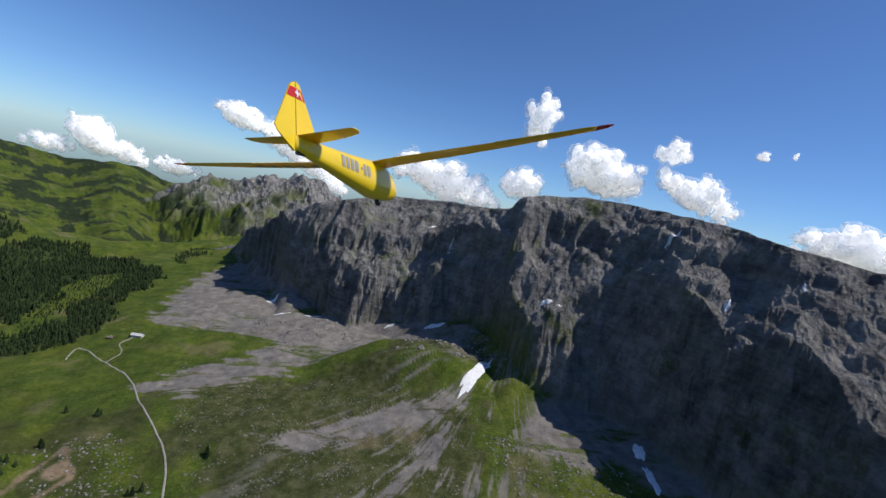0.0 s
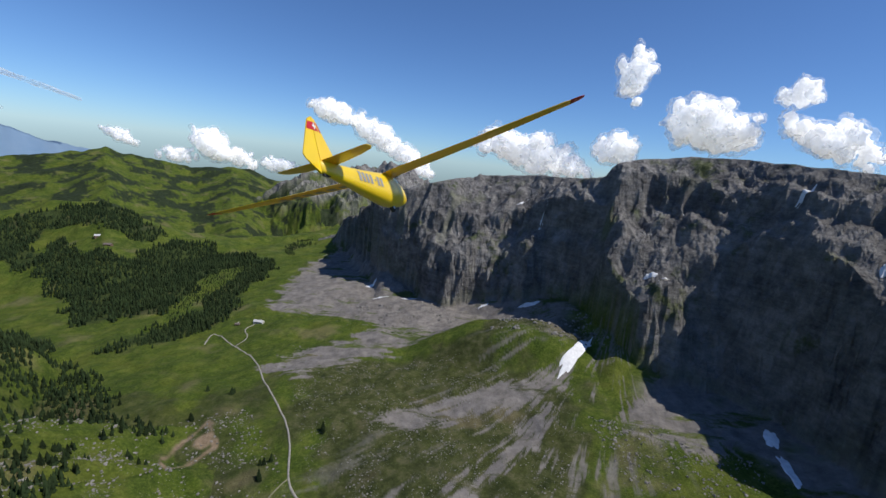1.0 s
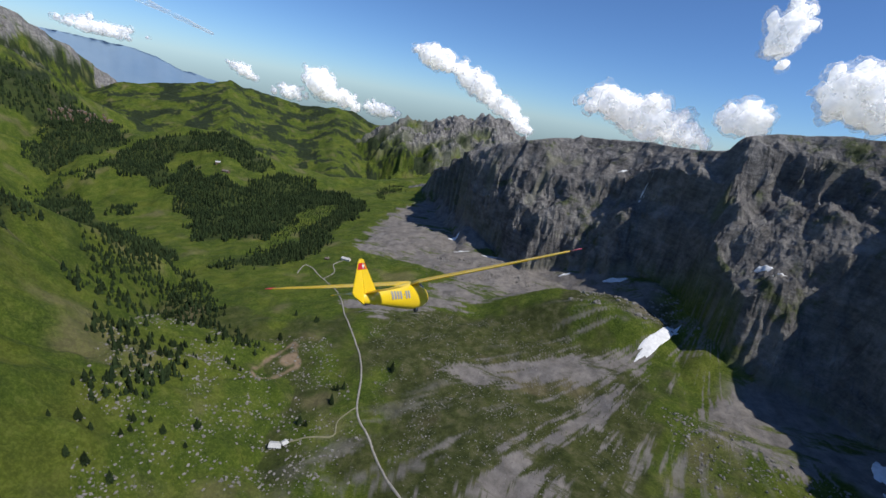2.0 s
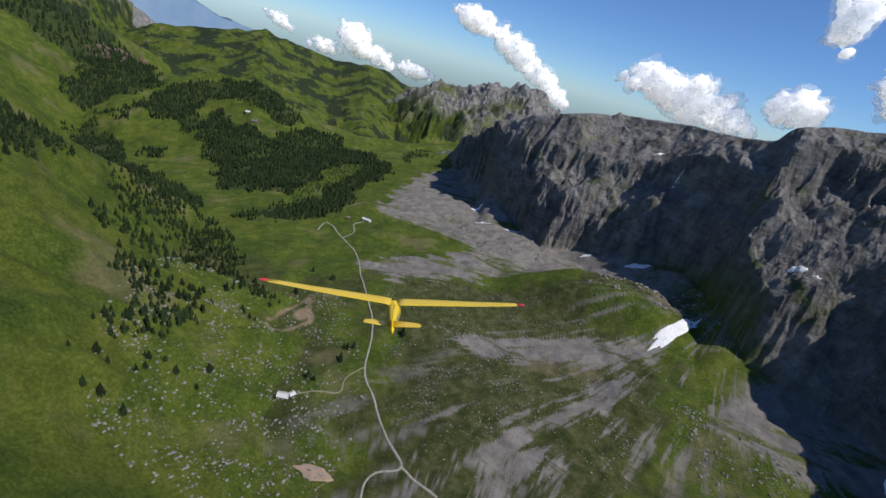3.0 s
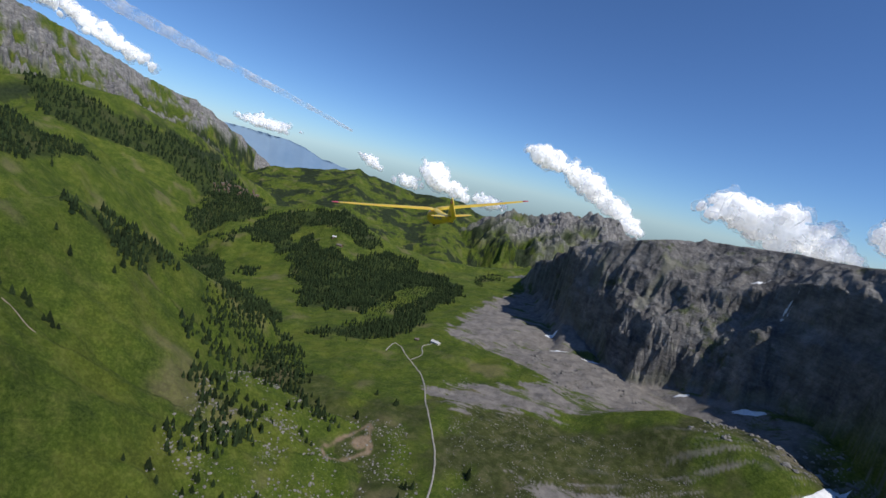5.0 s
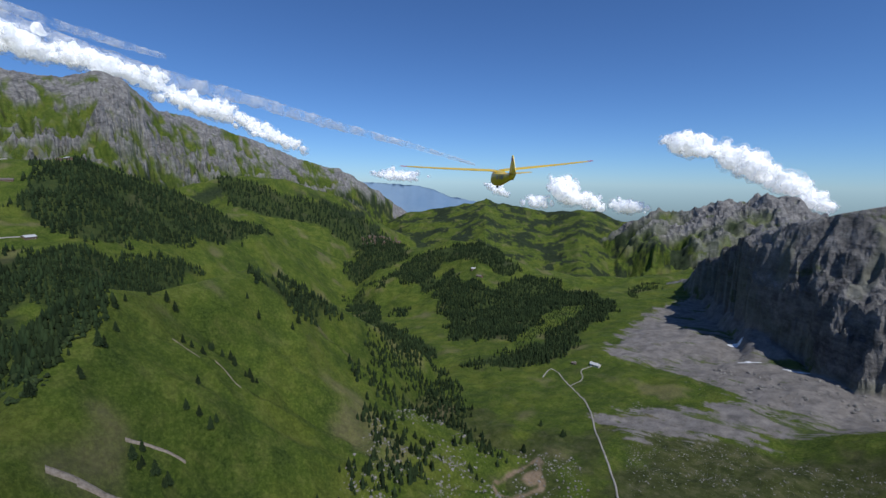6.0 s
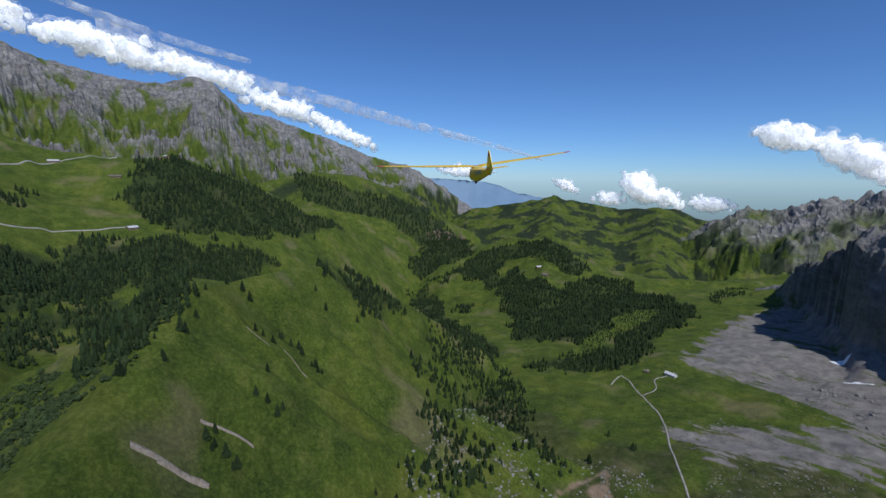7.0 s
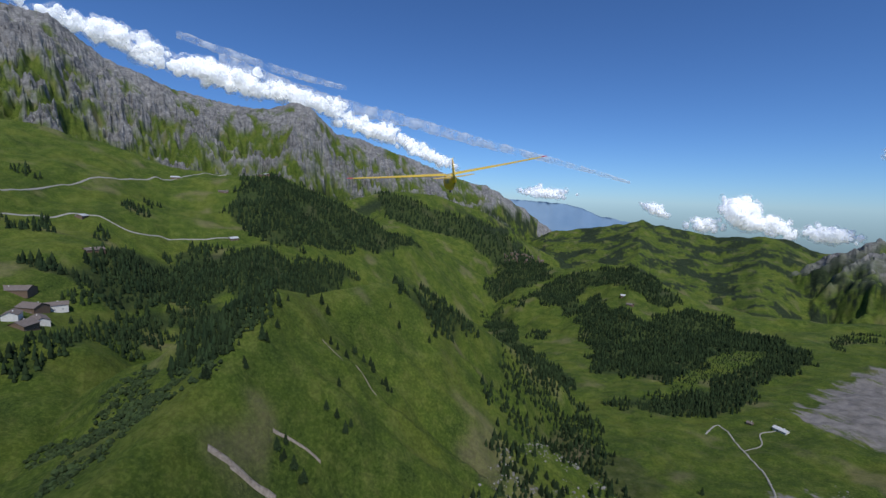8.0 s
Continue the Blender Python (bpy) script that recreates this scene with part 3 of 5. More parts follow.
def mesh_of(name, verts, faces, mat, smoothed=False):
    me = bpy.data.meshes.new(name)
    me.from_pydata([tuple(map(float, v)) for v in verts], [], faces)
    me.materials.append(mat)
    if smoothed:
        me.polygons.foreach_set("use_smooth", [True] * len(me.polygons))
    me.update()
    return me


def child(name, me, parent, label="", m=None):
    """Links a mesh as one part under a thing or a part."""
    ob = new(name, me)
    ob.parent = parent
    if m is not None:
        ob.matrix_basis = m
    return tagged(ob, label)


def heights(pts):
    x, y = np.array([p[0] for p in pts], float), np.array([p[1] for p in pts], float)
    return land(x, y)[0]


# ---- tracks, pond ----
def curve_points(pts, step):
    """Points along a smooth line through pts."""
    p = np.array([pts[0], *pts, pts[-1]], float)
    out = []
    for i in range(1, len(p) - 2):
        n = max(2, int(np.hypot(*(p[i + 1] - p[i])) / step))
        for k in range(n):
            t = k / n
            out.append(0.5 * (2 * p[i] + (p[i + 1] - p[i - 1]) * t + (2 * p[i - 1] - 5 * p[i] + 4 * p[i + 1] - p[i + 2]) * t * t + (3 * p[i] - p[i - 1] - 3 * p[i + 1] + p[i + 2]) * t ** 3))
    out.append(p[-1])
    return np.array(out)


def track(name, pts, width, mat, label, lift=0.35):
    line = curve_points(pts, 3.0)
    way = np.gradient(line, axis=0)
    way /= np.hypot(way[:, 0], way[:, 1])[:, None] + 1e-9
    side = np.column_stack([way[:, 1], -way[:, 0]])
    wobble = width * (1 + 0.16 * fbm(line[:, 0], line[:, 1], 9, 2, 201))[:, None] / 2
    verts, faces, cross = [], [], (-1.25, -1, -0.3, 0.3, 1, 1.25)
    for k in cross:
        q = line + side * wobble * k
        z = land(q[:, 0], q[:, 1])[0] + (lift + 0.06 * (1 - abs(k)) if abs(k) <= 1 else -0.6)
        verts.append(np.column_stack([q, z]))
    verts = np.concatenate(verts)
    n = len(line)
    for c in range(len(cross) - 1):
        faces += [(c * n + i, (c + 1) * n + i, (c + 1) * n + i + 1, c * n + i + 1) for i in range(n - 1)]
    return tagged(new(name, mesh_of(name, verts, faces, mat, True)), label, "track", kind="structure")


def flat_patch(name, cx, cy, a, b, bearing, mat, lift, seed, rings=7, spokes=28, ragged=0.35):
    """A lobed sheet that lies on the ground, thin to the rim: half-length a along its bearing, half-width b."""
    verts, faces, t = [], [], radians(bearing)
    ang = np.linspace(0, 2 * math.pi, spokes, endpoint=False)
    lobe = 1 + ragged * fbm(np.cos(ang) * 1.4 + seed * 3.1, np.sin(ang) * 1.4, 1.0, 4, seed, 0.6)
    pts = [(cx, cy)]
    for k in range(1, rings + 1):
        q = k / rings
        u, v = a * q * lobe * np.cos(ang), b * q * lobe * np.sin(ang)
        pts += list(zip(cx + u * math.sin(t) + v * math.cos(t), cy + u * math.cos(t) - v * math.sin(t)))
    z = heights(pts)
    for i, (x, y) in enumerate(pts):
        ring = 0 if i == 0 else (i - 1) // spokes + 1
        verts.append((x, y, z[i] + (lift * (1 - 0.5 * (ring / rings) ** 3) if ring < rings else -0.5)))
    faces += [(0, 1 + j, 1 + (j + 1) % spokes) for j in range(spokes)]
    for k in range(rings - 1):
        o = 1 + k * spokes
        faces += [(o + j, o + spokes + j, o + spokes + (j + 1) % spokes, o + (j + 1) % spokes) for j in range(spokes)]
    return new(name, mesh_of(name, verts, faces, mat, True))


track("road", ROAD, 1.25, TRACK, "pale gravel farm track winding over the pasture")
track("road", ROAD_BRANCH, 1.25, TRACK, "pale gravel farm track forking off over the grass")
track("footpath", TRACK_HUT, 1.0, FOOTPATH, "trodden earth path from the track to the hut")
track("footpath", TRACK_FAR_HUT, 1.0, TRACK, "narrow gravel path to the alpine hut")
track("road", TRACK_UPPER, 1.7, TRACK, "pale gravel road along the upper grass slope", 0.8)
track("road", TRACK_LOWER, 1.7, TRACK, "pale gravel road across the lower grass slope", 0.8)
tagged(flat_patch("pond", -98, 152, 13, 5, 80, MUD, 0.4, 5, ragged=0.3), "shallow brown muddy pond in the pasture", "pond", kind="structure")


# ---- snow patches ----
SNOW_PATCHES = [
    (56, 415, 34, 6, 29), (8, 527, 12, 3.5, 82), (114, 442, 6, 3.5, 110), (125, 434, 8, 2.4, 60), (-230, 628, 8, 4, 60), (-19, 633, 8, 1.3, 75), 
    (217, 431, 7, 2.0, 75), (227, 342, 3.5, 2.0, 35), (259, 315, 3, 1.2, 15), (184, 331, 12, 4, 8), (179, 297, 17, 3.6, 5), (-200, 585, 11, 1.6, 80), (-156, 583, 11, 1.8, 80),
     (-47, 546, 8, 1.6, 75), (10, 584, 4, 1.3, 60),  (151, 501, 5, 1.2, 70), 
]
for i, (x, y, a_, b_, turn) in enumerate(SNOW_PATCHES):
    tagged(flat_patch("snow_patch", x, y, a_, b_, turn, SNOW, 0.6, 300 + i), "patch of old white snow lying in the rocks", "snow patch", "snow patches under the wall")
for x, y, a_, b_, turn in ((-1310, -405, 42, 8, 95), (-1290, -380, 30, 7, 110), (-600, 1230, 40, 9, 70), (-560, 1300, 26, 7, 60)):
    tagged(flat_patch("snow_patch", x, y, a_, b_, turn, SNOW, 3.0, int(abs(x))), "long white snow gully on a far mountain face", "snow patch", "snow gullies far off")


# ---- conifers ----
def spruce_meshes(seed, tall):
    rng = random.Random(seed)
    verts, faces = [], []
    tiers, spokes = 9, 9
    for k in range(tiers):
        q = k / (tiers - 1)
        z0, rad = tall * (0.08 + 0.80 * q), tall * 0.27 * (1 - q) ** 0.85 + 0.14
        top = z0 + tall * (0.20 - 0.06 * q)
        base = len(verts)
        verts.append((rng.uniform(-0.1, 0.1), rng.uniform(-0.1, 0.1), min(top, tall)))
        off = rng.uniform(0, 6.28)
        for j in range(spokes * 2):
            t = off + math.pi * j / spokes
            out = rad * (rng.uniform(0.82, 1.2) if j % 2 == 0 else rng.uniform(0.42, 0.62))
            verts.append((out * math.cos(t), out * math.sin(t), z0 - (0.06 * tall * (1 - q) if j % 2 == 0 else 0) + rng.uniform(-0.12, 0.12)))
        n = spokes * 2
        faces += [(base, base + 1 + j, base + 1 + (j + 1) % n) for j in range(n)]
    crown = mesh_of("crown", verts, faces, NEEDLES)
    tv, tf, sides = [], [], 6
    for z, rad in ((-1.2, tall * 0.024), (0.0, tall * 0.02), (tall * 0.5, tall * 0.011), (tall * 0.94, 0.02)):
        tv += [(rad * math.cos(6.2832 * j / sides), rad * math.sin(6.2832 * j / sides), z) for j in range(sides)]
    for k in range(3):
        tf += [(k * sides + j, k * sides + (j + 1) % sides, (k + 1) * sides + (j + 1) % sides, (k + 1) * sides + j) for j in range(sides)]
    return crown, mesh_of("trunk", tv, tf, BARK)


def spruce(seed, tall):
    tree = tagged(new("spruce_tree"), "dark green mountain spruce on the rocky pasture", "tree", "spruces on the alp")
    crown, trunk = spruce_meshes(seed, tall)
    child("crown", crown, tree)
    child("trunk", trunk, tree, "brown bark trunk")
    return tree


def scatter(poly, spacing, seed, ragged=8.0, keep=None):
    """Jittered plan points within an outline, thinned along its rim."""
    xs, ys = [p[0] for p in poly], [p[1] for p in poly]
    gx, gy = np.meshgrid(np.arange(min(xs) - 10, max(xs) + 10, spacing), np.arange(min(ys) - 10, max(ys) + 10, spacing))
    rng = np.random.default_rng(seed)
    x, y = (g.ravel() + rng.uniform(-0.5, 0.5, g.size) * spacing for g in (gx, gy))
    ok = inside_of(x, y, poly) + ragged * fbm(x, y, 40, 3, seed) > 0
    if keep is not None:
        ok &= keep(x, y, rng)
    return np.column_stack([x[ok], y[ok]])


kinds = [spruce(11 + k, tall) for k, tall in enumerate((8.6, 7.2, 9.6, 5.6, 8.0))]
rng = random.Random(5)


def in_clumps(x, y, gen):
    return fbm(x, y, 30, 3, 77) + gen.uniform(-0.35, 0.35, x.size) > -0.12


spots = [tuple(p) for p in scatter(GROVE, 5.0, 41, 10, in_clumps)]
rng.shuffle(spots)
spots = spots[:215]
for px, py in LONE_TREES:
    spots += [(px + rng.uniform(-3, 3), py + rng.uniform(-3, 3)) for _ in range(rng.choice((1, 2, 3)))]
for px, py in SLOPE_TREES:
    spots += [(px, py)] + ([(px + rng.uniform(-4, 4), py + rng.uniform(-4, 4))] if rng.random() < 0.3 else [])
spots = spots[:298]
zs = heights(spots)
for i, ((px, py), pz) in enumerate(zip(spots, zs)):
    size = rng.uniform(0.65, 1.2)
    m = pose(px, py, pz - 0.2, 0, 0, rng.uniform(0, 360)) @ Matrix.Diagonal((size * rng.uniform(0.9, 1.15), size * rng.uniform(0.9, 1.15), size, 1))
    if i < len(kinds):
        kinds[i].matrix_basis = m
    else:
        copy_thing(kinds[i % len(kinds)], m)


def woods(name, areas, label):
    """Many small conifers in one mesh."""
    gen = np.random.default_rng(9)
    allv, allf, base = [], [], 0
    for poly, spacing, tall, seed in areas:
        pts = scatter(poly, spacing, seed, 16, lambda x, y, g: fbm(x, y, 60, 4, 300 + seed) + g.uniform(-0.3, 0.3, x.size) > (-0.48 if poly is not GROVE else -0.2))
        if not len(pts):
            continue
        z = land(pts[:, 0], pts[:, 1])[0]
        n, spokes = len(pts), 5
        size = tall * gen.uniform(0.45, 1.2, n)
        spin = gen.uniform(0, 6.28, n)
        for zl, zh, wide in ((0.03, 0.62, 0.26), (0.36, 1.0, 0.18)):
            block = np.zeros((n, spokes * 2 + 1, 3))
            block[:, 0] = np.column_stack([pts, z + size * zh])
            for j in range(spokes * 2):
                t = spin + math.pi * j / spokes + zl * 3
                out = size * wide * (gen.uniform(0.85, 1.2, n) if j % 2 == 0 else gen.uniform(0.45, 0.65, n))
                block[:, j + 1] = np.column_stack([pts[:, 0] + out * np.cos(t), pts[:, 1] + out * np.sin(t), z + size * zl])
            o = base + np.arange(n)[:, None] * (spokes * 2 + 1)
            j = np.arange(spokes * 2)[None, :]
            allf.append(np.stack([np.broadcast_to(o, (n, spokes * 2)), o + 1 + j, o + 1 + (j + 1) % (spokes * 2)], -1).reshape(-1, 3))
            allv.append(block.reshape(-1, 3))
            base += n * (spokes * 2 + 1)
    v, f = np.concatenate(allv), np.concatenate(allf)
    me = bpy.data.meshes.new(name)
    me.vertices.add(len(v))
    me.vertices.foreach_set("co", v.ravel())
    me.loops.add(f.size)
    me.loops.foreach_set("vertex_index", f.ravel().astype(np.int32))
    me.polygons.add(len(f))
    me.polygons.foreach_set("loop_start", (np.arange(len(f)) * 3).astype(np.int32))
    me.update(calc_edges=True)
    me.materials.append(NEEDLES_FAR)
    return tagged(new(name, me), label, "forest", kind="stuff")


woods("hill_forest", [(WOOD_MAIN, 4.9, 9.5, 1), (WOOD_TOP, 5.6, 10, 2), (WOOD_KNOLL, 6.4, 11, 3), (WOOD_EDGE, 4.5, 8, 4), (WOOD_FOOT, 4.4, 7.5, 5), (WOOD_SADDLE, 5.0, 6, 6), (WOOD_TRENCH, 5.2, 9, 7), (THICKET, 5.0, 4.0, 10), (COPSE_A, 5.5, 10, 8), (COPSE_B, 5.2, 9, 9)], "dense dark spruce forest over the middle hill")
woods("ridge_forest", [(WOOD_C, 3.9, 8, 14), (WOOD_CREST, 3.0, 7.0, 15), (GROVE, 4.6, 7.5, 18)], "dark spruces along the crest of the grassy ridge")
woods("valley_forest", [(WOOD_VALLEY, 4.8, 10, 26), (WOOD_BAND, 4.4, 8, 27), (WOOD_HAMLET, 4.0, 7, 28), (WOOD_SCARP, 6.0, 11, 29), (COPSE_C, 6, 10, 31), (COPSE_D, 6, 10, 32), (COPSE_E, 6, 10, 33), (COPSE_F, 5, 9, 34), (COPSE_G, 5, 9, 35), (WOOD_SPUR, 11.0, 15, 30)], "dark spruce forest over the slopes of the side valley")


# ---- boulders ----
def boulders(name, areas, label):
    gen = np.random.default_rng(17)
    g = (1 + 5 ** 0.5) / 2
    ico = np.array([(-1, g, 0), (1, g, 0), (-1, -g, 0), (1, -g, 0), (0, -1, g), (0, 1, g), (0, -1, -g), (0, 1, -g), (g, 0, -1), (g, 0, 1), (-g, 0, -1), (-g, 0, 1)]) / 1.9
    tri = np.array([(0, 11, 5), (0, 5, 1), (0, 1, 7), (0, 7, 10), (0, 10, 11), (1, 5, 9), (5, 11, 4), (11, 10, 2), (10, 7, 6), (7, 1, 8), (3, 9, 4), (3, 4, 2), (3, 2, 6), (3, 6, 8), (3, 8, 9), (4, 9, 5), (2, 4, 11), (6, 2, 10), (8, 6, 7), (9, 8, 1)])
    vs, fs, base = [], [], 0
    for poly, count, small, large, seed in areas:
        xs, ys = [p[0] for p in poly], [p[1] for p in poly]
        x, y = gen.uniform(min(xs), max(xs), count * 6), gen.uniform(min(ys), max(ys), count * 6)
        ok = (inside_of(x, y, poly) > 0) & (fbm(x, y, 24, 3, seed) + gen.uniform(-0.5, 0.5, x.size) > 0.06)
        x, y = x[ok][:count], y[ok][:count]
        z = land(x, y)[0]
        size = small + (large - small) * gen.random(len(x)) ** 5
        block = ico[None] * gen.uniform(0.6, 1.25, (len(x), 12, 1)) * size[:, None, None] * gen.uniform(0.7, 1.3, (len(x), 1, 3)) * np.array([1, 1, 0.7])
        block += np.column_stack([x, y, z + 0.2 * size])[:, None, :]
        vs.append(block.reshape(-1, 3))
        fs.append((base + np.arange(len(x))[:, None, None] * 12 + tri[None]).reshape(-1, 3))
        base += len(x) * 12
    me = mesh_of(name, np.concatenate(vs), np.concatenate(fs).tolist(), STONE)
    return tagged(new(name, me), label, "boulders", kind="stuff")


# bare runnels worn into the steep turf
for pts, wide in (([(-195.6, 2.5), (-196.2, 9), (-195.7, 14), (-194.2, 20), (-193, 26)], 2.3), ([(-195.2, 10), (-195, 15), (-193.6, 20.5), (-192.6, 25)], 2.2),
                  ([(-218.6, 23), (-219.4, 29), (-218.9, 34), (-217.6, 43)], 1.1), ([(-291.6, 45), (-286, 50), (-280, 56.5)], 0.35), ([(-286.3, 63), (-280, 69.5), (-273.4, 75.6)], 0.35)):
    track("runnel", pts, wide, RUNNEL, "bare pale gravel runnel worn into steep turf", 0.3)


BOULDER_FIELD = [(-300, 172), (-226, 116), (-172, 84), (-80, 110), (-100, 200), (-150, 250), (-210, 300), (-270, 260), (-320, 220)]
FLAT = [(-100, 210), (-40, 170), (40, 200), (60, 330), (-20, 400), (-160, 420), (-240, 420), (-180, 320)]
MORAINE = [(60, 330), (80, 260), (140, 250), (170, 300), (110, 330)]
boulders("boulder_field", [(BOULDER_FIELD, 7000, 0.12, 1.15, 211), (FLAT, 8000, 0.13, 0.75, 212), (MORAINE, 1300, 0.16, 1.2, 213), ([(-30, 420), (90, 430), (70, 490), (-10, 480)], 350, 0.5, 2.4, 214), ([(-210, 480), (-60, 480), (-100, 560), (-220, 560)], 260, 0.5, 2.6, 215)],
         "pale limestone boulders strewn over the pasture")


# ---- bushes on the back of the ridge ----
def bushes(area, spacing, label):
    gen = np.random.default_rng(23)
    pts = scatter(area, spacing, 61, 5, lambda x, y, g: fbm(x, y, 22, 3, 62) + g.uniform(-0.4, 0.4, x.size) > -0.1)
    z = land(pts[:, 0], pts[:, 1])[0]
    vs, fs = [], []
    for i, ((px, py), pz) in enumerate(zip(pts, z)):
        size = gen.uniform(0.5, 1.9)
        for k in range(3):
            o = len(vs) * len(BUSH_V)
            vs.append(np.array([px, py, pz + 0.3 * size]) + gen.uniform(-0.6, 0.6, 3) * size * np.array([1, 1, 0.4]) + BUSH_V * gen.uniform(0.6, 1.2, (len(BUSH_V), 1)) * size * 0.8)
            fs += [tuple(o + j for j in f) for f in BUSH_F]
    return tagged(new("alder_bushes", mesh_of("alder_bushes", np.concatenate(vs), fs, BUSH)), label, "bushes", kind="stuff")


BUSH_V = np.array([(math.cos(t) * c, math.sin(t) * c, h) for h, c in ((-0.6, 0.7), (0.1, 1.0), (0.7, 0.6)) for t in (0.3, 1.6, 2.8, 4.1, 5.3)] + [(0, 0, 1.0)])
BUSH_F = [(i * 5 + j, i * 5 + (j + 1) % 5, i * 5 + 5 + (j + 1) % 5, i * 5 + 5 + j) for i in range(2) for j in range(5)] + [(10 + j, 10 + (j + 1) % 5, 15) for j in range(5)]
bushes(SHRUBS, 1.8, "low dark green alder bushes along the ridge")


# ---- range at the end of the valley, haze painted as its blue colour ----
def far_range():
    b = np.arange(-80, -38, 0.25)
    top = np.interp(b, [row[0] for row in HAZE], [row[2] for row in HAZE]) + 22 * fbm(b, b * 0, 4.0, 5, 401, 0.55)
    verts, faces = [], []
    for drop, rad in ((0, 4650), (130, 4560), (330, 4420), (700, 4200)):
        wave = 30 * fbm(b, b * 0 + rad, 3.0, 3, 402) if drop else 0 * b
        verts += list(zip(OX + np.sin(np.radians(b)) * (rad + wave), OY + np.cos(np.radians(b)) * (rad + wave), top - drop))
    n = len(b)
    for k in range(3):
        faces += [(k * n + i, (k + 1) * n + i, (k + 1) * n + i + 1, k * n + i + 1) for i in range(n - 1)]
    tagged(new("backdrop", mesh_of("backdrop", verts, faces, HAZE_BLUE, True)), "mountain range at the end of the valley, haze painted as blue colour", "mountains", kind="structure")


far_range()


# ---- huts ----
def box_mesh(name, w, d, h, mat, z=0.0):
    v = [(sx * w / 2, sy * d / 2, z + sz * h) for sz in (0, 1) for sx, sy in ((-1, -1), (1, -1), (1, 1), (-1, 1))]
    return mesh_of(name, v, [(3, 2, 1, 0), (4, 5, 6, 7), (0, 1, 5, 4), (1, 2, 6, 5), (2, 3, 7, 6), (3, 0, 4, 7)], mat)


def hut(x, y, w, d, h, turn, roof_mat, wall_mat, label, group=""):
    thing = tagged(new("hut"), label, "hut", group)
    z = float(min(heights([(x + sx * w * 0.4, y + sy * d * 0.4) for sx in (-1, 1) for sy in (-1, 1)])))
    thing.matrix_basis = pose(x, y, z, 0, 0, turn)
    rise = d * 0.24
    gable = [(-w / 2, -d / 2, -1.5), (w / 2, -d / 2, -1.5), (w / 2, d / 2, -1.5), (-w / 2, d / 2, -1.5), (-w / 2, -d / 2, h), (w / 2, -d / 2, h), (w / 2, d / 2, h), (-w / 2, d / 2, h), (-w / 2, 0, h + rise), (w / 2, 0, h + rise)]
    child("wall", mesh_of("wall", gable, [(0, 1, 5, 4), (2, 3, 7, 6), (1, 2, 6, 9, 5), (3, 0, 4, 8, 7)], wall_mat), thing)
    e, ov, th = d / 2 + 0.5, w / 2 + 0.5, 0.18
    for side in (-1, 1):
        lo = h - rise * (0.5 / (d / 2))
        v = [(-ov, 0, h + rise), (ov, 0, h + rise), (ov, side * e, lo), (-ov, side * e, lo)]
        v = [(a_, b_, c_ + 0.02) for a_, b_, c_ in v] + [(a_, b_, c_ + th) for a_, b_, c_ in v]
        child("roof", mesh_of("roof", v, [(0, 1, 2, 3), (7, 6, 5, 4), (0, 4, 5, 1), (1, 5, 6, 2), (2, 6, 7, 3), (3, 7, 4, 0)], roof_mat), thing, "sheet roof slope with eaves")
    child("chimney", box_mesh("chimney", 0.6, 0.6, 1.2, WALL), thing, m=pose(w * 0.2, d * 0.12, h + rise * 0.7))
    child("door", box_mesh("door", 1.0, 0.08, 2.0, TIMBER), thing, m=pose(-w * 0.15, -d / 2 - 0.05, 0.1))
    for k in (-0.36, 0.12, 0.34):
        win = child("window", box_mesh("window", 0.9, 0.08, 0.9, WALL), thing, m=pose(w * k, -d / 2 - 0.04, 1.1))
        child("pane", box_mesh("pane", 0.7, 0.04, 0.7, PANE), win, m=pose(0, -0.035, 0.1))
    return thing


hut(-156, 184, 6.8, 4.6, 2.3, 30, ROOF, WALL, "low stone alpine hut with a pale metal roof")
hut(-152, 187.5, 3.2, 3.0, 2.0, 75, ROOF, TIMBER, "small shed with a pale metal roof beside the hut")
hut(-317, 472, 11.5, 6.0, 2.8, 8, ROOF, WALL, "long alpine dairy hut with a pale metal roof")
hut(-340, 462, 5, 4, 2.4, 20, ROOF_DARK, TIMBER, "small timber shed on the pasture")
for k, (x, y) in enumerate([(-782, 677), (-830, 700), *BARNS_A, *BARNS_B[:1], *BARNS_B[1:2], *BARNS_B[3:4]]):
    hut(x, y, 13 + k % 3 * 2, 9, 4.2, 20 + 37 * k, ROOF if k % 2 else ROOF_DARK, TIMBER, "timber mountain barn on the grass slope", "barns on the slopes")
for k, (x, y) in enumerate(BARNS_B[4:]):
    hut(x, y, 12 + k % 3 * 5, 9 + k % 2 * 3, 5.0, 15 + 50 * k, ROOF_DARK, TIMBER if k % 2 else WALL, "dark-roofed farmhouse of the hamlet in the valley", "houses of the hamlet")


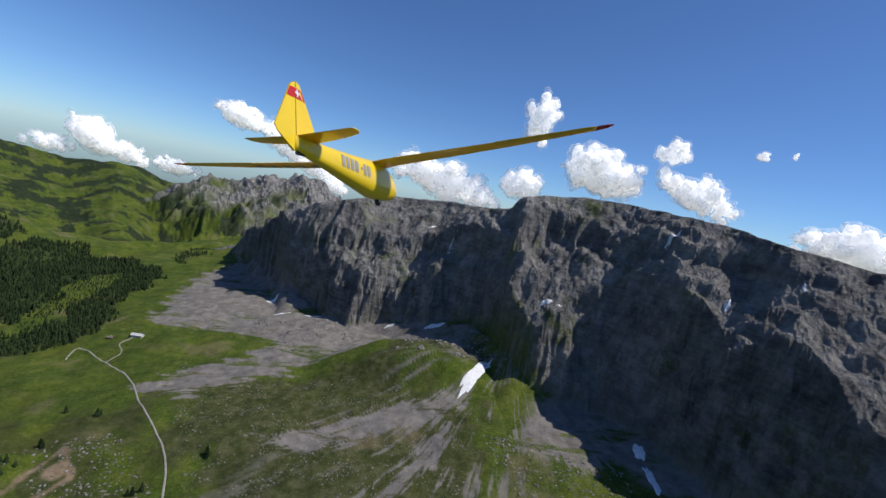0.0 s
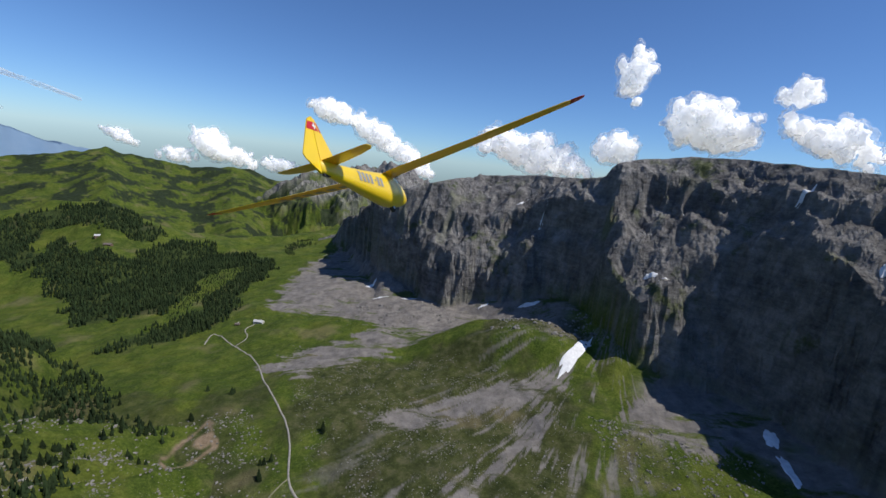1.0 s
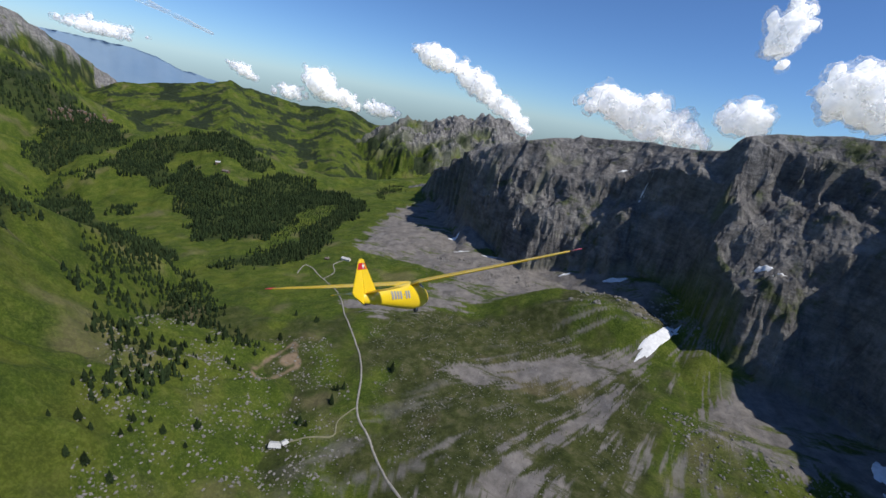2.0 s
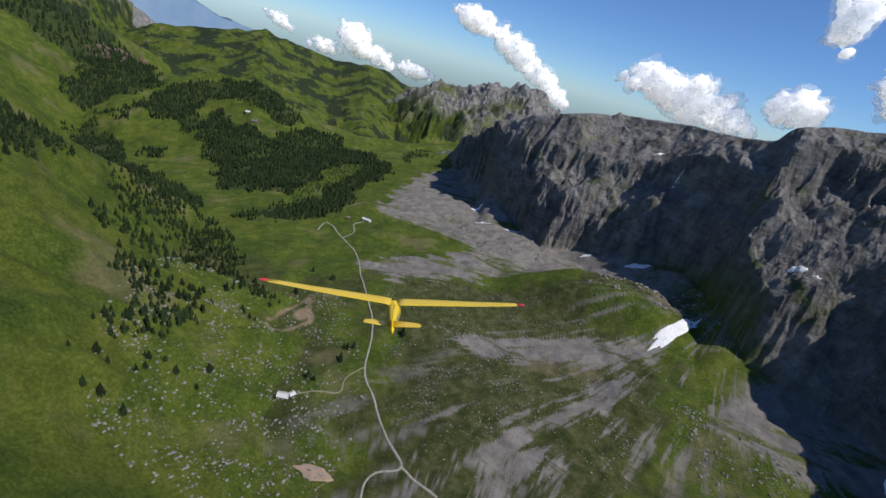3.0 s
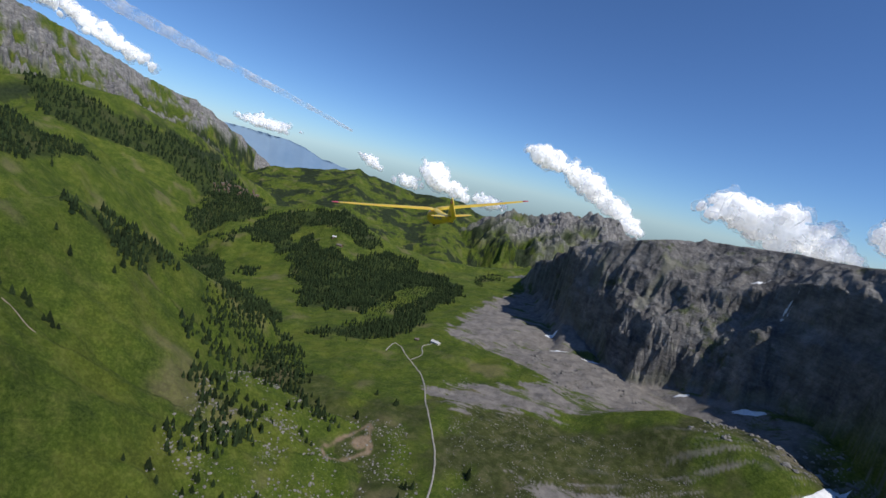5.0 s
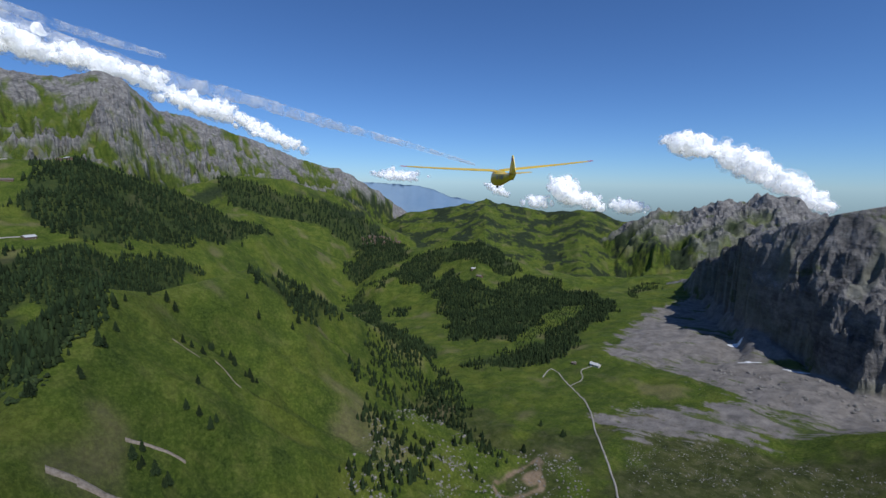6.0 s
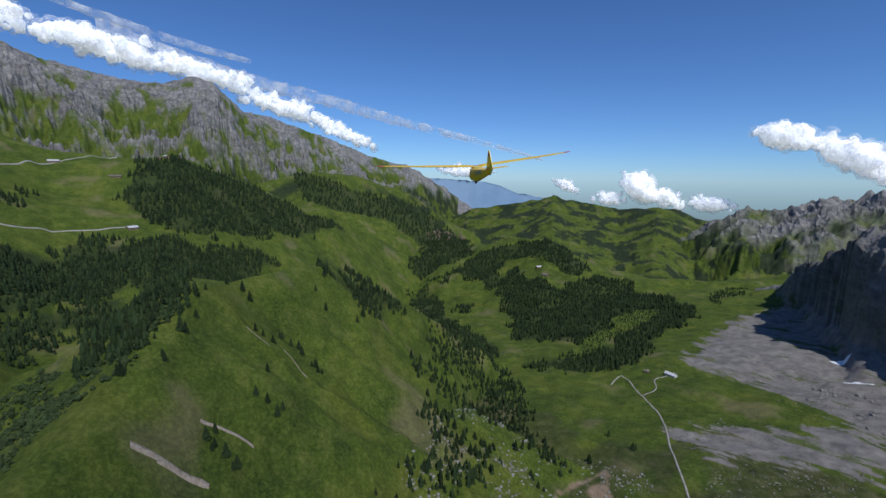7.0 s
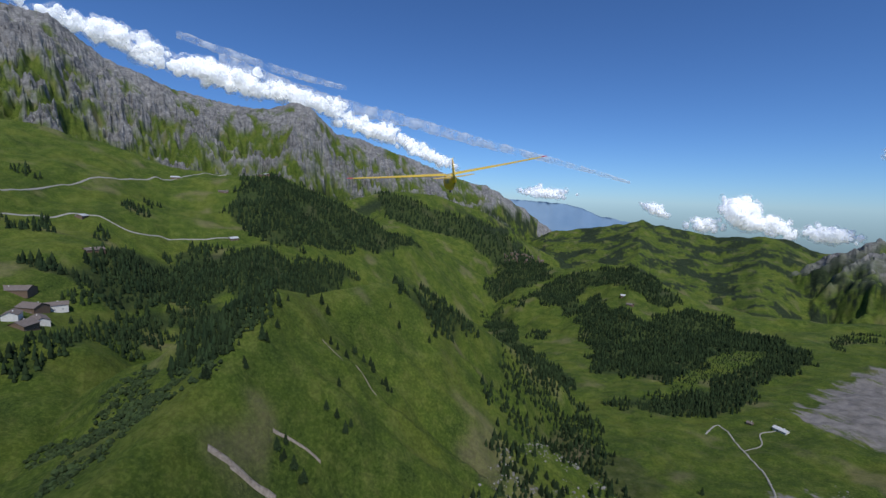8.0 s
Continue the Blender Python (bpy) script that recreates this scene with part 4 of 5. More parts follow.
def village(area, count, label):
    """Many small gabled houses of a far village, in one mesh."""
    gen = np.random.default_rng(37)
    xs, ys = [p[0] for p in area], [p[1] for p in area]
    x, y = gen.uniform(min(xs), max(xs), count * 4), gen.uniform(min(ys), max(ys), count * 4)
    ok = inside_of(x, y, area) > 0
    x, y = x[ok][:count], y[ok][:count]
    vs, fs, mats = [], [], []
    for px, py, pz in zip(x, y, land(x, y)[0]):
        w, d, h, turn = gen.uniform(5, 9), gen.uniform(4, 7), gen.uniform(3, 5), gen.uniform(0, 3.1)
        c, k, o = math.cos(turn), math.sin(turn), len(vs)
        for u, v, q in [(-w, -d, -3), (w, -d, -3), (w, d, -3), (-w, d, -3), (-w, -d, h), (w, -d, h), (w, d, h), (-w, d, h), (-w, 0, h + d * 0.5), (w, 0, h + d * 0.5)]:
            vs.append((px + (u * c - v * k) / 2, py + (u * k + v * c) / 2, pz + q))
        fs += [tuple(o + i for i in f) for f in ((0, 1, 5, 4), (2, 3, 7, 6), (1, 2, 6, 9, 5), (3, 0, 4, 8, 7), (4, 5, 9, 8), (6, 7, 8, 9))]
        mats += [0, 0, 0, 0, 1, 1]
    me = mesh_of("village_houses", vs, fs, TIMBER)
    me.materials.append(ROOF_DARK)
    me.polygons.foreach_set("material_index", mats)
    return tagged(new("village_houses", me), label, "village", kind="stuff")


village(VILLAGE, 110, "brown timber houses of a far village in the valley")


# ---- clouds ----
def cloud_material(name, clear):
    """Bright scattering vapour; clear: the share that light passes straight through, by a noise."""
    m, n, l, bsdf = material(name)
    bsdf.inputs["Base Color"].default_value = (0.995, 0.995, 0.998, 1)
    bsdf.inputs["Roughness"].default_value, bsdf.inputs["Specular IOR Level"].default_value = 1.0, 0.0
    bsdf.inputs["Subsurface Weight"].default_value, bsdf.inputs["Subsurface Scale"].default_value = 1.0, 280.0
    bsdf.inputs["Subsurface Radius"].default_value = (1.0, 1.0, 1.0)
    bsdf.inputs["Emission Color"].default_value, bsdf.inputs["Emission Strength"].default_value = (1, 1, 1, 1), 0.26  # added glow in place of sunlight scattered inside the cloud; distant sky backdrop
    if clear:
        thin, gap = n.new("ShaderNodeMixShader"), n.new("ShaderNodeBsdfTransparent")
        trans, both = n.new("ShaderNodeBsdfTranslucent"), n.new("ShaderNodeAddShader")
        diff = n.new("ShaderNodeBsdfDiffuse")
        half = n.new("ShaderNodeMixShader")
        half.inputs["Fac"].default_value = 0.5
        for sh in (trans, diff):
            sh.inputs["Color"].default_value = (0.97, 0.975, 0.98, 1)
        n.remove(both)
        l.new(diff.outputs[0], half.inputs[1])
        l.new(trans.outputs[0], half.inputs[2])
        place = n.new("ShaderNodeNewGeometry").outputs["Position"]
        holes = n.new("ShaderNodeMapRange")
        holes.inputs["From Min"].default_value, holes.inputs["From Max"].default_value = 0.3, 0.7
        holes.inputs["To Min"].default_value, holes.inputs["To Max"].default_value = max(0.0, clear - 0.3), min(1.0, clear + 0.3)
        l.new(noise_node(n, l, 0.010, 3, 0.5, place), holes.inputs["Value"])
        l.new(holes.outputs["Result"], thin.inputs["Fac"])
        l.new(half.outputs[0], thin.inputs[1])
        l.new(gap.outputs[0], thin.inputs[2])
        l.new(thin.outputs[0], n["Material Output"].inputs["Surface"])
    return m


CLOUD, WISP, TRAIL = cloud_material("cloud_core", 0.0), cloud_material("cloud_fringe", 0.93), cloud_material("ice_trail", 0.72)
BILLOW = []
for width_ in (70.0, 24.0):
    tex = bpy.data.textures.new("billow", "CLOUDS")
    tex.noise_scale, tex.noise_depth = width_, 2
    BILLOW.append(tex)


def billowed(ob, voxel, strength):
    """One skin round all the lumps, with billows on it."""
    skin = ob.modifiers.new("skin", "REMESH")
    skin.mode, skin.voxel_size, skin.use_smooth_shade = "VOXEL", voxel, True
    for tex, k in zip(BILLOW, (1.0, 0.28)):
        d = ob.modifiers.new("billow", "DISPLACE")
        d.texture, d.strength, d.mid_level, d.texture_coords = tex, strength * k, 0.5, "LOCAL"
    return ob


def sphere_points(n_lat, n_lon):
    v = [(0, 0, 1.0)]
    for i in range(1, n_lat):
        t = math.pi * i / n_lat
        v += [(math.sin(t) * math.cos(2 * math.pi * j / n_lon), math.sin(t) * math.sin(2 * math.pi * j / n_lon), math.cos(t)) for j in range(n_lon)]
    v.append((0, 0, -1.0))
    f = [(0, 1 + j, 1 + (j + 1) % n_lon) for j in range(n_lon)]
    for i in range(n_lat - 2):
        o = 1 + i * n_lon
        f += [(o + j, o + n_lon + j, o + n_lon + (j + 1) % n_lon, o + (j + 1) % n_lon) for j in range(n_lon)]
    last = 1 + (n_lat - 2) * n_lon
    f += [(last + j, len(v) - 1, last + (j + 1) % n_lon) for j in range(n_lon)]
    return np.array(v), f


BALL_V, BALL_F = sphere_points(7, 10)


def lumps(name, centres, radii, mat, seed):
    gen = np.random.default_rng(seed)
    vs, fs = [], []
    for k, (c, rad) in enumerate(zip(centres, radii)):
        bulge = 1 + 0.35 * fbm(BALL_V[:, 0] * 1.7 + k * 2.7 + BALL_V[:, 2], BALL_V[:, 1] * 1.7 + BALL_V[:, 2] * 1.3, 1.0, 3, seed, 0.6)
        vs.append(c + BALL_V * bulge[:, None] * rad * gen.uniform(0.8, 1.2, 3))
        o = k * len(BALL_V)
        fs += [tuple(o + i for i in f) for f in BALL_F]
    return mesh_of(name, np.concatenate(vs), fs, mat, True)


def cloud(bearing, up, wide, high, lean, far, count, seed, label="white fair-weather cumulus cloud in the blue sky"):
    """A cumulus of many lumps: bearing and height in degrees seen from the alp, its width and height in degrees, its lean."""
    gen = np.random.default_rng(seed)
    thing = tagged(new("cloud"), label, "cloud", "clouds in the sky")
    b = radians(bearing)
    at = np.array([OX + math.sin(b) * far, OY + math.cos(b) * far, EYE + far * math.tan(radians(up))])
    thing.matrix_basis = Matrix.Translation(at)
    right, away = np.array([math.cos(b), -math.sin(b), 0]), np.array([math.sin(b), math.cos(b), 0])
    w, h = far * math.tan(radians(wide)) * 0.34, far * math.tan(radians(high)) * 0.34
    cl, sl = math.cos(radians(lean)), math.sin(radians(lean))

    def spread(n, grow):
        q = gen.normal(0, 0.36, (n, 3)).clip(-0.85, 0.85) * grow
        heap = 1 + 0.5 * perlin(q[:, 0] * 2.6 + seed, q[:, 0] * 0 + 0.5, seed)
        u, v = q[:, 0] * w, np.where(q[:, 1] > 0, q[:, 1] * heap, q[:, 1] * 0.75) * h
        return right * (u * cl - v * sl)[:, None] + np.array([0, 0, 1.0]) * (u * sl + v * cl)[:, None] + away * (q[:, 2] * min(w, h))[:, None], np.hypot(q[:, 0], q[:, 1])

    body, far_out = spread(count, 1.0)
    size = min(w, h) * gen.uniform(0.20, 0.44, count) * (1.2 - 0.5 * np.clip(far_out, 0, 1))
    small = min(w, h)
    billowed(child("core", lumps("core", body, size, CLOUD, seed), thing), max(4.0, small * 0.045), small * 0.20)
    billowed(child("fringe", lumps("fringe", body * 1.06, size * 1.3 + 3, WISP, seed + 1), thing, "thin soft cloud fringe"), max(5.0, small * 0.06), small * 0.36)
    return thing


CLOUDS = [
    (9.2, 11.6, 9, 6.0, 78, 4300, 80, 1), (17.6, 6.4, 13, 8, -10, 4300, 130, 2), (28.2, 5.6, 14, 5.5, -18, 4300, 110, 3), (-3.0, 2.4, 19, 7, -14, 4300, 150, 4), (3.0, 0.9, 9, 4, -8, 4300, 90, 25),
    (8.4, 3.2, 8, 5.5, 0, 4300, 80, 5), (25, 9.9, 5.8, 4.0, 0, 4300, 50, 6), (33.5, 10.6, 2.8, 1.7, 0, 4300, 20, 7), (43.5, 2.5, 18, 6, -5, 4300, 110, 8), (36, 11, 1.3, 1.1, 0, 4300, 10, 9),
    (-26.2, 4.4, 10, 4.6, -14, 4000, 80, 10), (-21.4, 2.6, 10, 5, -28, 4000, 90, 11), (-17.4, 0.4, 9, 3.8, -30, 4000, 70, 12), (-15.0, -1.4, 6, 3.0, -20, 3900, 50, 13),
    (-48.0, -0.9, 6, 2.2, -25, 4100, 50, 14), (-39.8, -1.0, 8, 4.6, -38, 4100, 90, 15), (-36.6, -2.2, 6, 3.2, -20, 4100, 60, 16), (-32.2, -2.6, 7, 3, 0, 4100, 70, 17), (-43, -2.4, 6, 2.6, 0, 4100, 50, 18),
    (-60.5, 0.6, 12, 2.4, -3, 4650, 90, 19), (-99.5, 12.0, 27, 4.4, -10, 4200, 150, 20), (-90, 10.4, 21, 3.8, -14, 4200, 120, 21), (-82.5, 7.6, 18, 4.0, -16, 4200, 110, 22), (-75.5, 4.9, 12, 3.2, -22, 4200, 70, 23), (-110, 14.4, 21, 4.0, -10, 4200, 100, 24),
]
for row in CLOUDS:
    cloud(*row)


def ribbon(name, rows, label, seed):
    """A long thin veil of ice cloud: bearing, height above the horizon, width in degrees."""
    gen = np.random.default_rng(seed)
    far, verts, faces = 4450.0, [], []
    line = curve_points([(b, u) for b, u, _ in rows], 0.5)
    wid = np.interp(np.linspace(0, 1, len(line)), np.linspace(0, 1, len(rows)), [row[2] for row in rows])
    for (b, u), w in zip(line, wid):
        for k, dz in ((-1, 0), (-0.4, 14), (0.4, 14), (1, 0), (0.4, -14), (-0.4, -14)):
            up = u + k * w / 2 * (1 + gen.uniform(-0.2, 0.2))
            rad = far + dz
            verts.append((OX + math.sin(radians(b)) * rad, OY + math.cos(radians(b)) * rad, EYE + far * math.tan(radians(up))))
    for i in range(len(line) - 1):
        faces += [(i * 6 + j, i * 6 + (j + 1) % 6, i * 6 + 6 + (j + 1) % 6, i * 6 + 6 + j) for j in range(6)]
    return tagged(new(name, mesh_of(name, verts, faces, TRAIL, True)), label, "cloud", "clouds in the sky")


ribbon("ice_cloud", [(-100, 13.9, 1.2), (-88, 10.7, 1.5), (-79, 9.0, 1.4), (-70, 6.9, 1.2), (-59.5, 4.5, 0.8), (-51, 2.2, 0.3)], "long pale streak of ice cloud across the sky", 3)
ribbon("ice_cloud", [(-104, 15.6, 0.7), (-94, 13.6, 0.9), (-86, 12.3, 0.5)], "thin pale streak of ice cloud", 4)


# ---- the glider ----
def fabric(name, low, high, through_light):
    m, n, l, bsdf = material(name)
    c = ramp_node(n, l, noise_node(n, l, 3.0, 5, 0.6, n.new("ShaderNodeTexCoord").outputs["Object"]), [(0.3, low), (0.7, high)])
    l.new(c, bsdf.inputs["Base Color"])
    bsdf.inputs["Roughness"].default_value, bsdf.inputs["Coat Weight"].default_value = 0.38, 0.25
    tr, mx = n.new("ShaderNodeBsdfTranslucent"), n.new("ShaderNodeMixShader")
    l.new(c, tr.inputs["Color"])
    mx.inputs["Fac"].default_value = through_light
    l.new(bsdf.outputs[0], mx.inputs[1])
    l.new(tr.outputs[0], mx.inputs[2])
    l.new(mx.outputs[0], n["Material Output"].inputs["Surface"])
    return m


YELLOW = fabric("yellow_lacquer", (0.86, 0.58, 0.012), (0.92, 0.64, 0.018), 0.0)
YELLOW_CLOTH = fabric("yellow_wing_film", (0.90, 0.62, 0.03), (0.95, 0.70, 0.045), 0.22)
RED = fabric("red_film", (0.60, 0.02, 0.02), (0.68, 0.03, 0.03), 0.12)
WHITE = plain("white_film", (0.75, 0.75, 0.74), (0.82, 0.82, 0.81), 2.0, 0.4)
GREY_LETTER = plain("grey_lettering", (0.30, 0.29, 0.27), (0.36, 0.35, 0.33), 2.0, 0.5)
RUBBER = plain("black_rubber", (0.015, 0.015, 0.015), (0.03, 0.03, 0.03), 4.0, 0.8)
CANOPY = plain("smoked_canopy", (0.16, 0.18, 0.20), (0.20, 0.22, 0.24), 1.0, 0.08)


def loft(name, rings, mat, closed_ends=True, smoothed=True):
    n = len(rings[0])
    verts = [v for ring in rings for v in ring]
    faces = []
    for i in range(len(rings) - 1):
        faces += [(i * n + j, i * n + (j + 1) % n, (i + 1) * n + (j + 1) % n, (i + 1) * n + j) for j in range(n)]
    if closed_ends:
        faces += [tuple(reversed(range(n))), tuple((len(rings) - 1) * n + j for j in range(n))]
    me = mesh_of(name, verts, faces, mat, smoothed)
    bm = bmesh.new()
    bm.from_mesh(me)
    bmesh.ops.recalc_face_normals(bm, faces=bm.faces)
    bm.to_mesh(me)
    bm.free()
    return me


def foil(lead, trail, thick, n=9):
    """A wing section as (y, z): blunt in front, sharp behind."""
    out = []
    for k in range(n):
        q = k / (n - 1)
        x = (1 - math.cos(math.pi * q)) / 2
        out.append((lead + (trail - lead) * x, thick * 1.9 * (math.sqrt(x) * (1 - x) + 0.02 * (1 - x)) + 0.002))
    low = [(y, -0.32 * z) for y, z in reversed(out[1:-1])]
    return out + low


def wing_ring(x, lead, trail, thick, z):
    return [(x, y, z + h) for y, h in foil(lead, trail, thick)]


FUSELAGE = [(0.66, -0.125, 0.012, 0.012), (0.64, -0.12, 0.05, 0.045), (0.58, -0.11, 0.092, 0.08), (0.46, -0.09, 0.135, 0.112), (0.30, -0.065, 0.175, 0.13), (0.12, -0.04, 0.20, 0.138), (-0.10, -0.03, 0.20, 0.135),
            (-0.35, -0.015, 0.172, 0.118), (-0.70, 0.01, 0.135, 0.092), (-1.05, 0.04, 0.10, 0.068), (-1.35, 0.065, 0.075, 0.05), (-1.60, 0.085, 0.055, 0.03)]


def fuselage_at(y):
    ys = [row[0] for row in FUSELAGE][::-1]
    return [float(np.interp(y, ys, [row[k] for row in FUSELAGE][::-1])) for k in (1, 2, 3)]


def hull_ring(y, zc, hh, hw, grow=1.0, n=20):
    out = []
    for j in range(n):
        t = 2 * math.pi * j / n
        c, s_ = math.cos(t), math.sin(t)
        out.append((grow * hw * math.copysign(abs(c) ** 0.8, c), y, zc + grow * hh * math.copysign(abs(s_) ** 0.85, s_)))
    return out


def build_glider():
    glider = tagged(new("glider"), "bright yellow wooden model glider with red wingtips in flight", "glider")
    fus = child("fuselage", loft("fuselage", [hull_ring(*row) for row in FUSELAGE], YELLOW), glider, "yellow lacquered fuselage with a rounded nose")
    # canopy over the cockpit, a shell just proud of the hull
    rows = []
    for y in (0.56, 0.48, 0.38, 0.28, 0.18):
        zc, hh, hw = fuselage_at(y)
        lift = 0.045 * math.sin(math.pi * (0.60 - y) / 0.5)
        rows.append([(hw * 1.01 * math.cos(t), y, zc + hh * 1.01 * math.sin(t) + lift * math.sin(t)) for t in np.linspace(0.55, math.pi - 0.55, 9)])
    cv = [v for row in rows for v in row]
    cf = [(i * 9 + j, i * 9 + j + 1, (i + 1) * 9 + j + 1, (i + 1) * 9 + j) for i in range(4) for j in range(8)]
    child("canopy", mesh_of("canopy", cv, cf, CANOPY, True), glider, "smoked clear canopy")
    for side in (-1, 1):
        # x, leading edge, trailing edge, thickness, height
        rows = [(0.06, 0.25, -0.21, 0.062, 0.130), (0.20, 0.25, -0.21, 0.058, 0.150), (0.9, 0.23, -0.185, 0.05, 0.200), (1.6, 0.18, -0.145, 0.038, 0.252), (2.12, 0.145, -0.10, 0.027, 0.300), (2.34, 0.13, -0.08, 0.021, 0.318)]
        wing = child("wing", loft("wing", [wing_ring(side * r_[0], *r_[1:]) for r_ in rows], YELLOW_CLOTH), glider, "long tapered wing of yellow film over ribs")
        tips = [(2.34, 0.13, -0.08, 0.0212, 0.318), (2.45, 0.11, -0.06, 0.016, 0.330), (2.5, 0.06, -0.02, 0.008, 0.336)]
        child("wingtip", loft("wingtip", [wing_ring(side * r_[0], *r_[1:]) for r_ in tips], RED), wing, "red wingtip")
        rib_rows = [0.35 + 0.16 * k for k in range(12)]
        for x in rib_rows:
            le, te = np.interp(x, [0.2, 0.9, 1.6, 2.34], [0.25, 0.23, 0.18, 0.13]), np.interp(x, [0.2, 0.9, 1.6, 2.34], [-0.21, -0.185, -0.145, -0.08])
            th, zz = np.interp(x, [0.2, 0.9, 1.6, 2.34], [0.058, 0.05, 0.038, 0.021]), np.interp(x, [0.2, 0.9, 1.6, 2.34], [0.150, 0.200, 0.252, 0.318])
            ring = [wing_ring(side * (x + dx), le + 0.001, te + 0.004, th * 1.012 + 0.0006, zz) for dx in (-0.006, 0.006)]
            child("rib", loft("rib", ring, YELLOW_CLOTH), wing)
        child("aileron", loft("aileron", [[(side * x, te + 0.085, zz + 0.012), (side * x, te - 0.004, zz + 0.004), (side * x, te - 0.004, zz - 0.003), (side * x, te + 0.085, zz - 0.012)] for x, te, zz in ((1.35, -0.160, 0.236), (2.3, -0.085, 0.316))], YELLOW_CLOTH, True, False), wing, "yellow aileron")
        tail = [(0.02, -1.24, -1.57, 0.022, 0.135), (0.30, -1.29, -1.56, 0.018, 0.150), (0.42, -1.35, -1.55, 0.013, 0.158), (0.448, -1.42, -1.53, 0.006, 0.160)]
        child("tailplane", loft("tailplane", [wing_ring(side * r_[0], *r_[1:]) for r_ in tail], YELLOW_CLOTH), glider, "yellow tailplane half")
    # fin and rudder, edge-on slabs rounded in front

    def slab(outline, half):
        return loft("slab", [[(-half * t, y, z) for (y, z), t in outline], [(half * t, y, z) for (y, z), t in outline]], YELLOW, True, False)

    fin = child("fin", slab([((-1.20, 0.10), 0.5), ((-1.47, 0.53), 0.4), ((-1.535, 0.545), 0.7), ((-1.575, 0.08), 1.0)], 0.016), glider, "yellow tail fin")
    rud = child("rudder", slab([((-1.545, 0.54), 0.9), ((-1.60, 0.51), 0.4), ((-1.83, 0.17), 0.25), ((-1.80, 0.13), 0.3), ((-1.60, 0.02), 0.8), ((-1.585, 0.08), 1.0)], 0.014), glider, "raked yellow rudder")
    for side in (-1, 1):
        x = side * 0.0160
        band = [(side * q, y, z) for y, z, q in ((-1.450, 0.492, 0.0078), (-1.540, 0.492, 0.0146), (-1.610, 0.492, 0.0072), (-1.660, 0.416, 0.0066), (-1.540, 0.416, 0.0152), (-1.404, 0.416, 0.0084))]
        child("red_band", mesh_of("red_band", band + [(v[0] - side * 0.004, v[1], v[2]) for v in band], [(0, 1, 4, 5), (1, 2, 3, 4), (6, 11, 10, 7), (7, 10, 9, 8), (0, 6, 7, 1), (1, 7, 8, 2), (2, 8, 9, 3), (3, 9, 10, 4), (4, 10, 11, 5), (5, 11, 6, 0)], RED), fin, "red band across the fin")
        for w_, h_ in ((0.056, 0.019), (0.019, 0.056)):
            v = [(x + side * 0.0015, -1.53 + sy * w_ / 2, 0.454 + sz * h_ / 2) for sy, sz in ((-1, -1), (1, -1), (1, 1), (-1, 1))]
            if w_ < h_:
                v = [(q[0] + side * 0.0004, q[1], q[2]) for q in v]
            child("white_cross_arm", mesh_of("white_cross_arm", v, [(0, 1, 2, 3)], WHITE), fin)
        # seven upright bars in place of the marking on the hull
        for k in range(7):
            y0 = -0.36 - 0.085 * k
            w_, h_ = (0.058, 0.105) if k != 2 else (0.035, 0.022)
            strip = []
            for yy in (y0, y0 - w_):
                zc, hh, hw = fuselage_at(yy)
                for k_ in range(7):
                    up = 0.02 + h_ * (k_ / 6 - 0.5)
                    sine = min(0.98, (abs(up) / hh) ** (1 / 0.85))
                    strip.append((side * (hw * (1 - sine * sine) ** 0.4 + 0.004), yy, zc + up))
            child("marking_bar", mesh_of("marking_bar", strip, [(i, i + 1, i + 8, i + 7) for i in range(6)], GREY_LETTER, True), fus, "grey painted bar")
    # dark bars under the left wing
    for k in range(6):
        x0 = -0.45 - 0.17 * k
        zz = float(np.interp(-x0, [0.2, 0.9, 1.6], [0.150, 0.200, 0.252])) - 0.017
        child("marking_bar", mesh_of("marking_bar", [(x0, 0.10, zz), (x0 - 0.11, 0.10, zz + 0.008), (x0 - 0.11, -0.06, zz + 0.010), (x0, -0.06, zz + 0.002)], [(0, 1, 2, 3)], GREY_LETTER), glider, "grey painted bar under the wing")
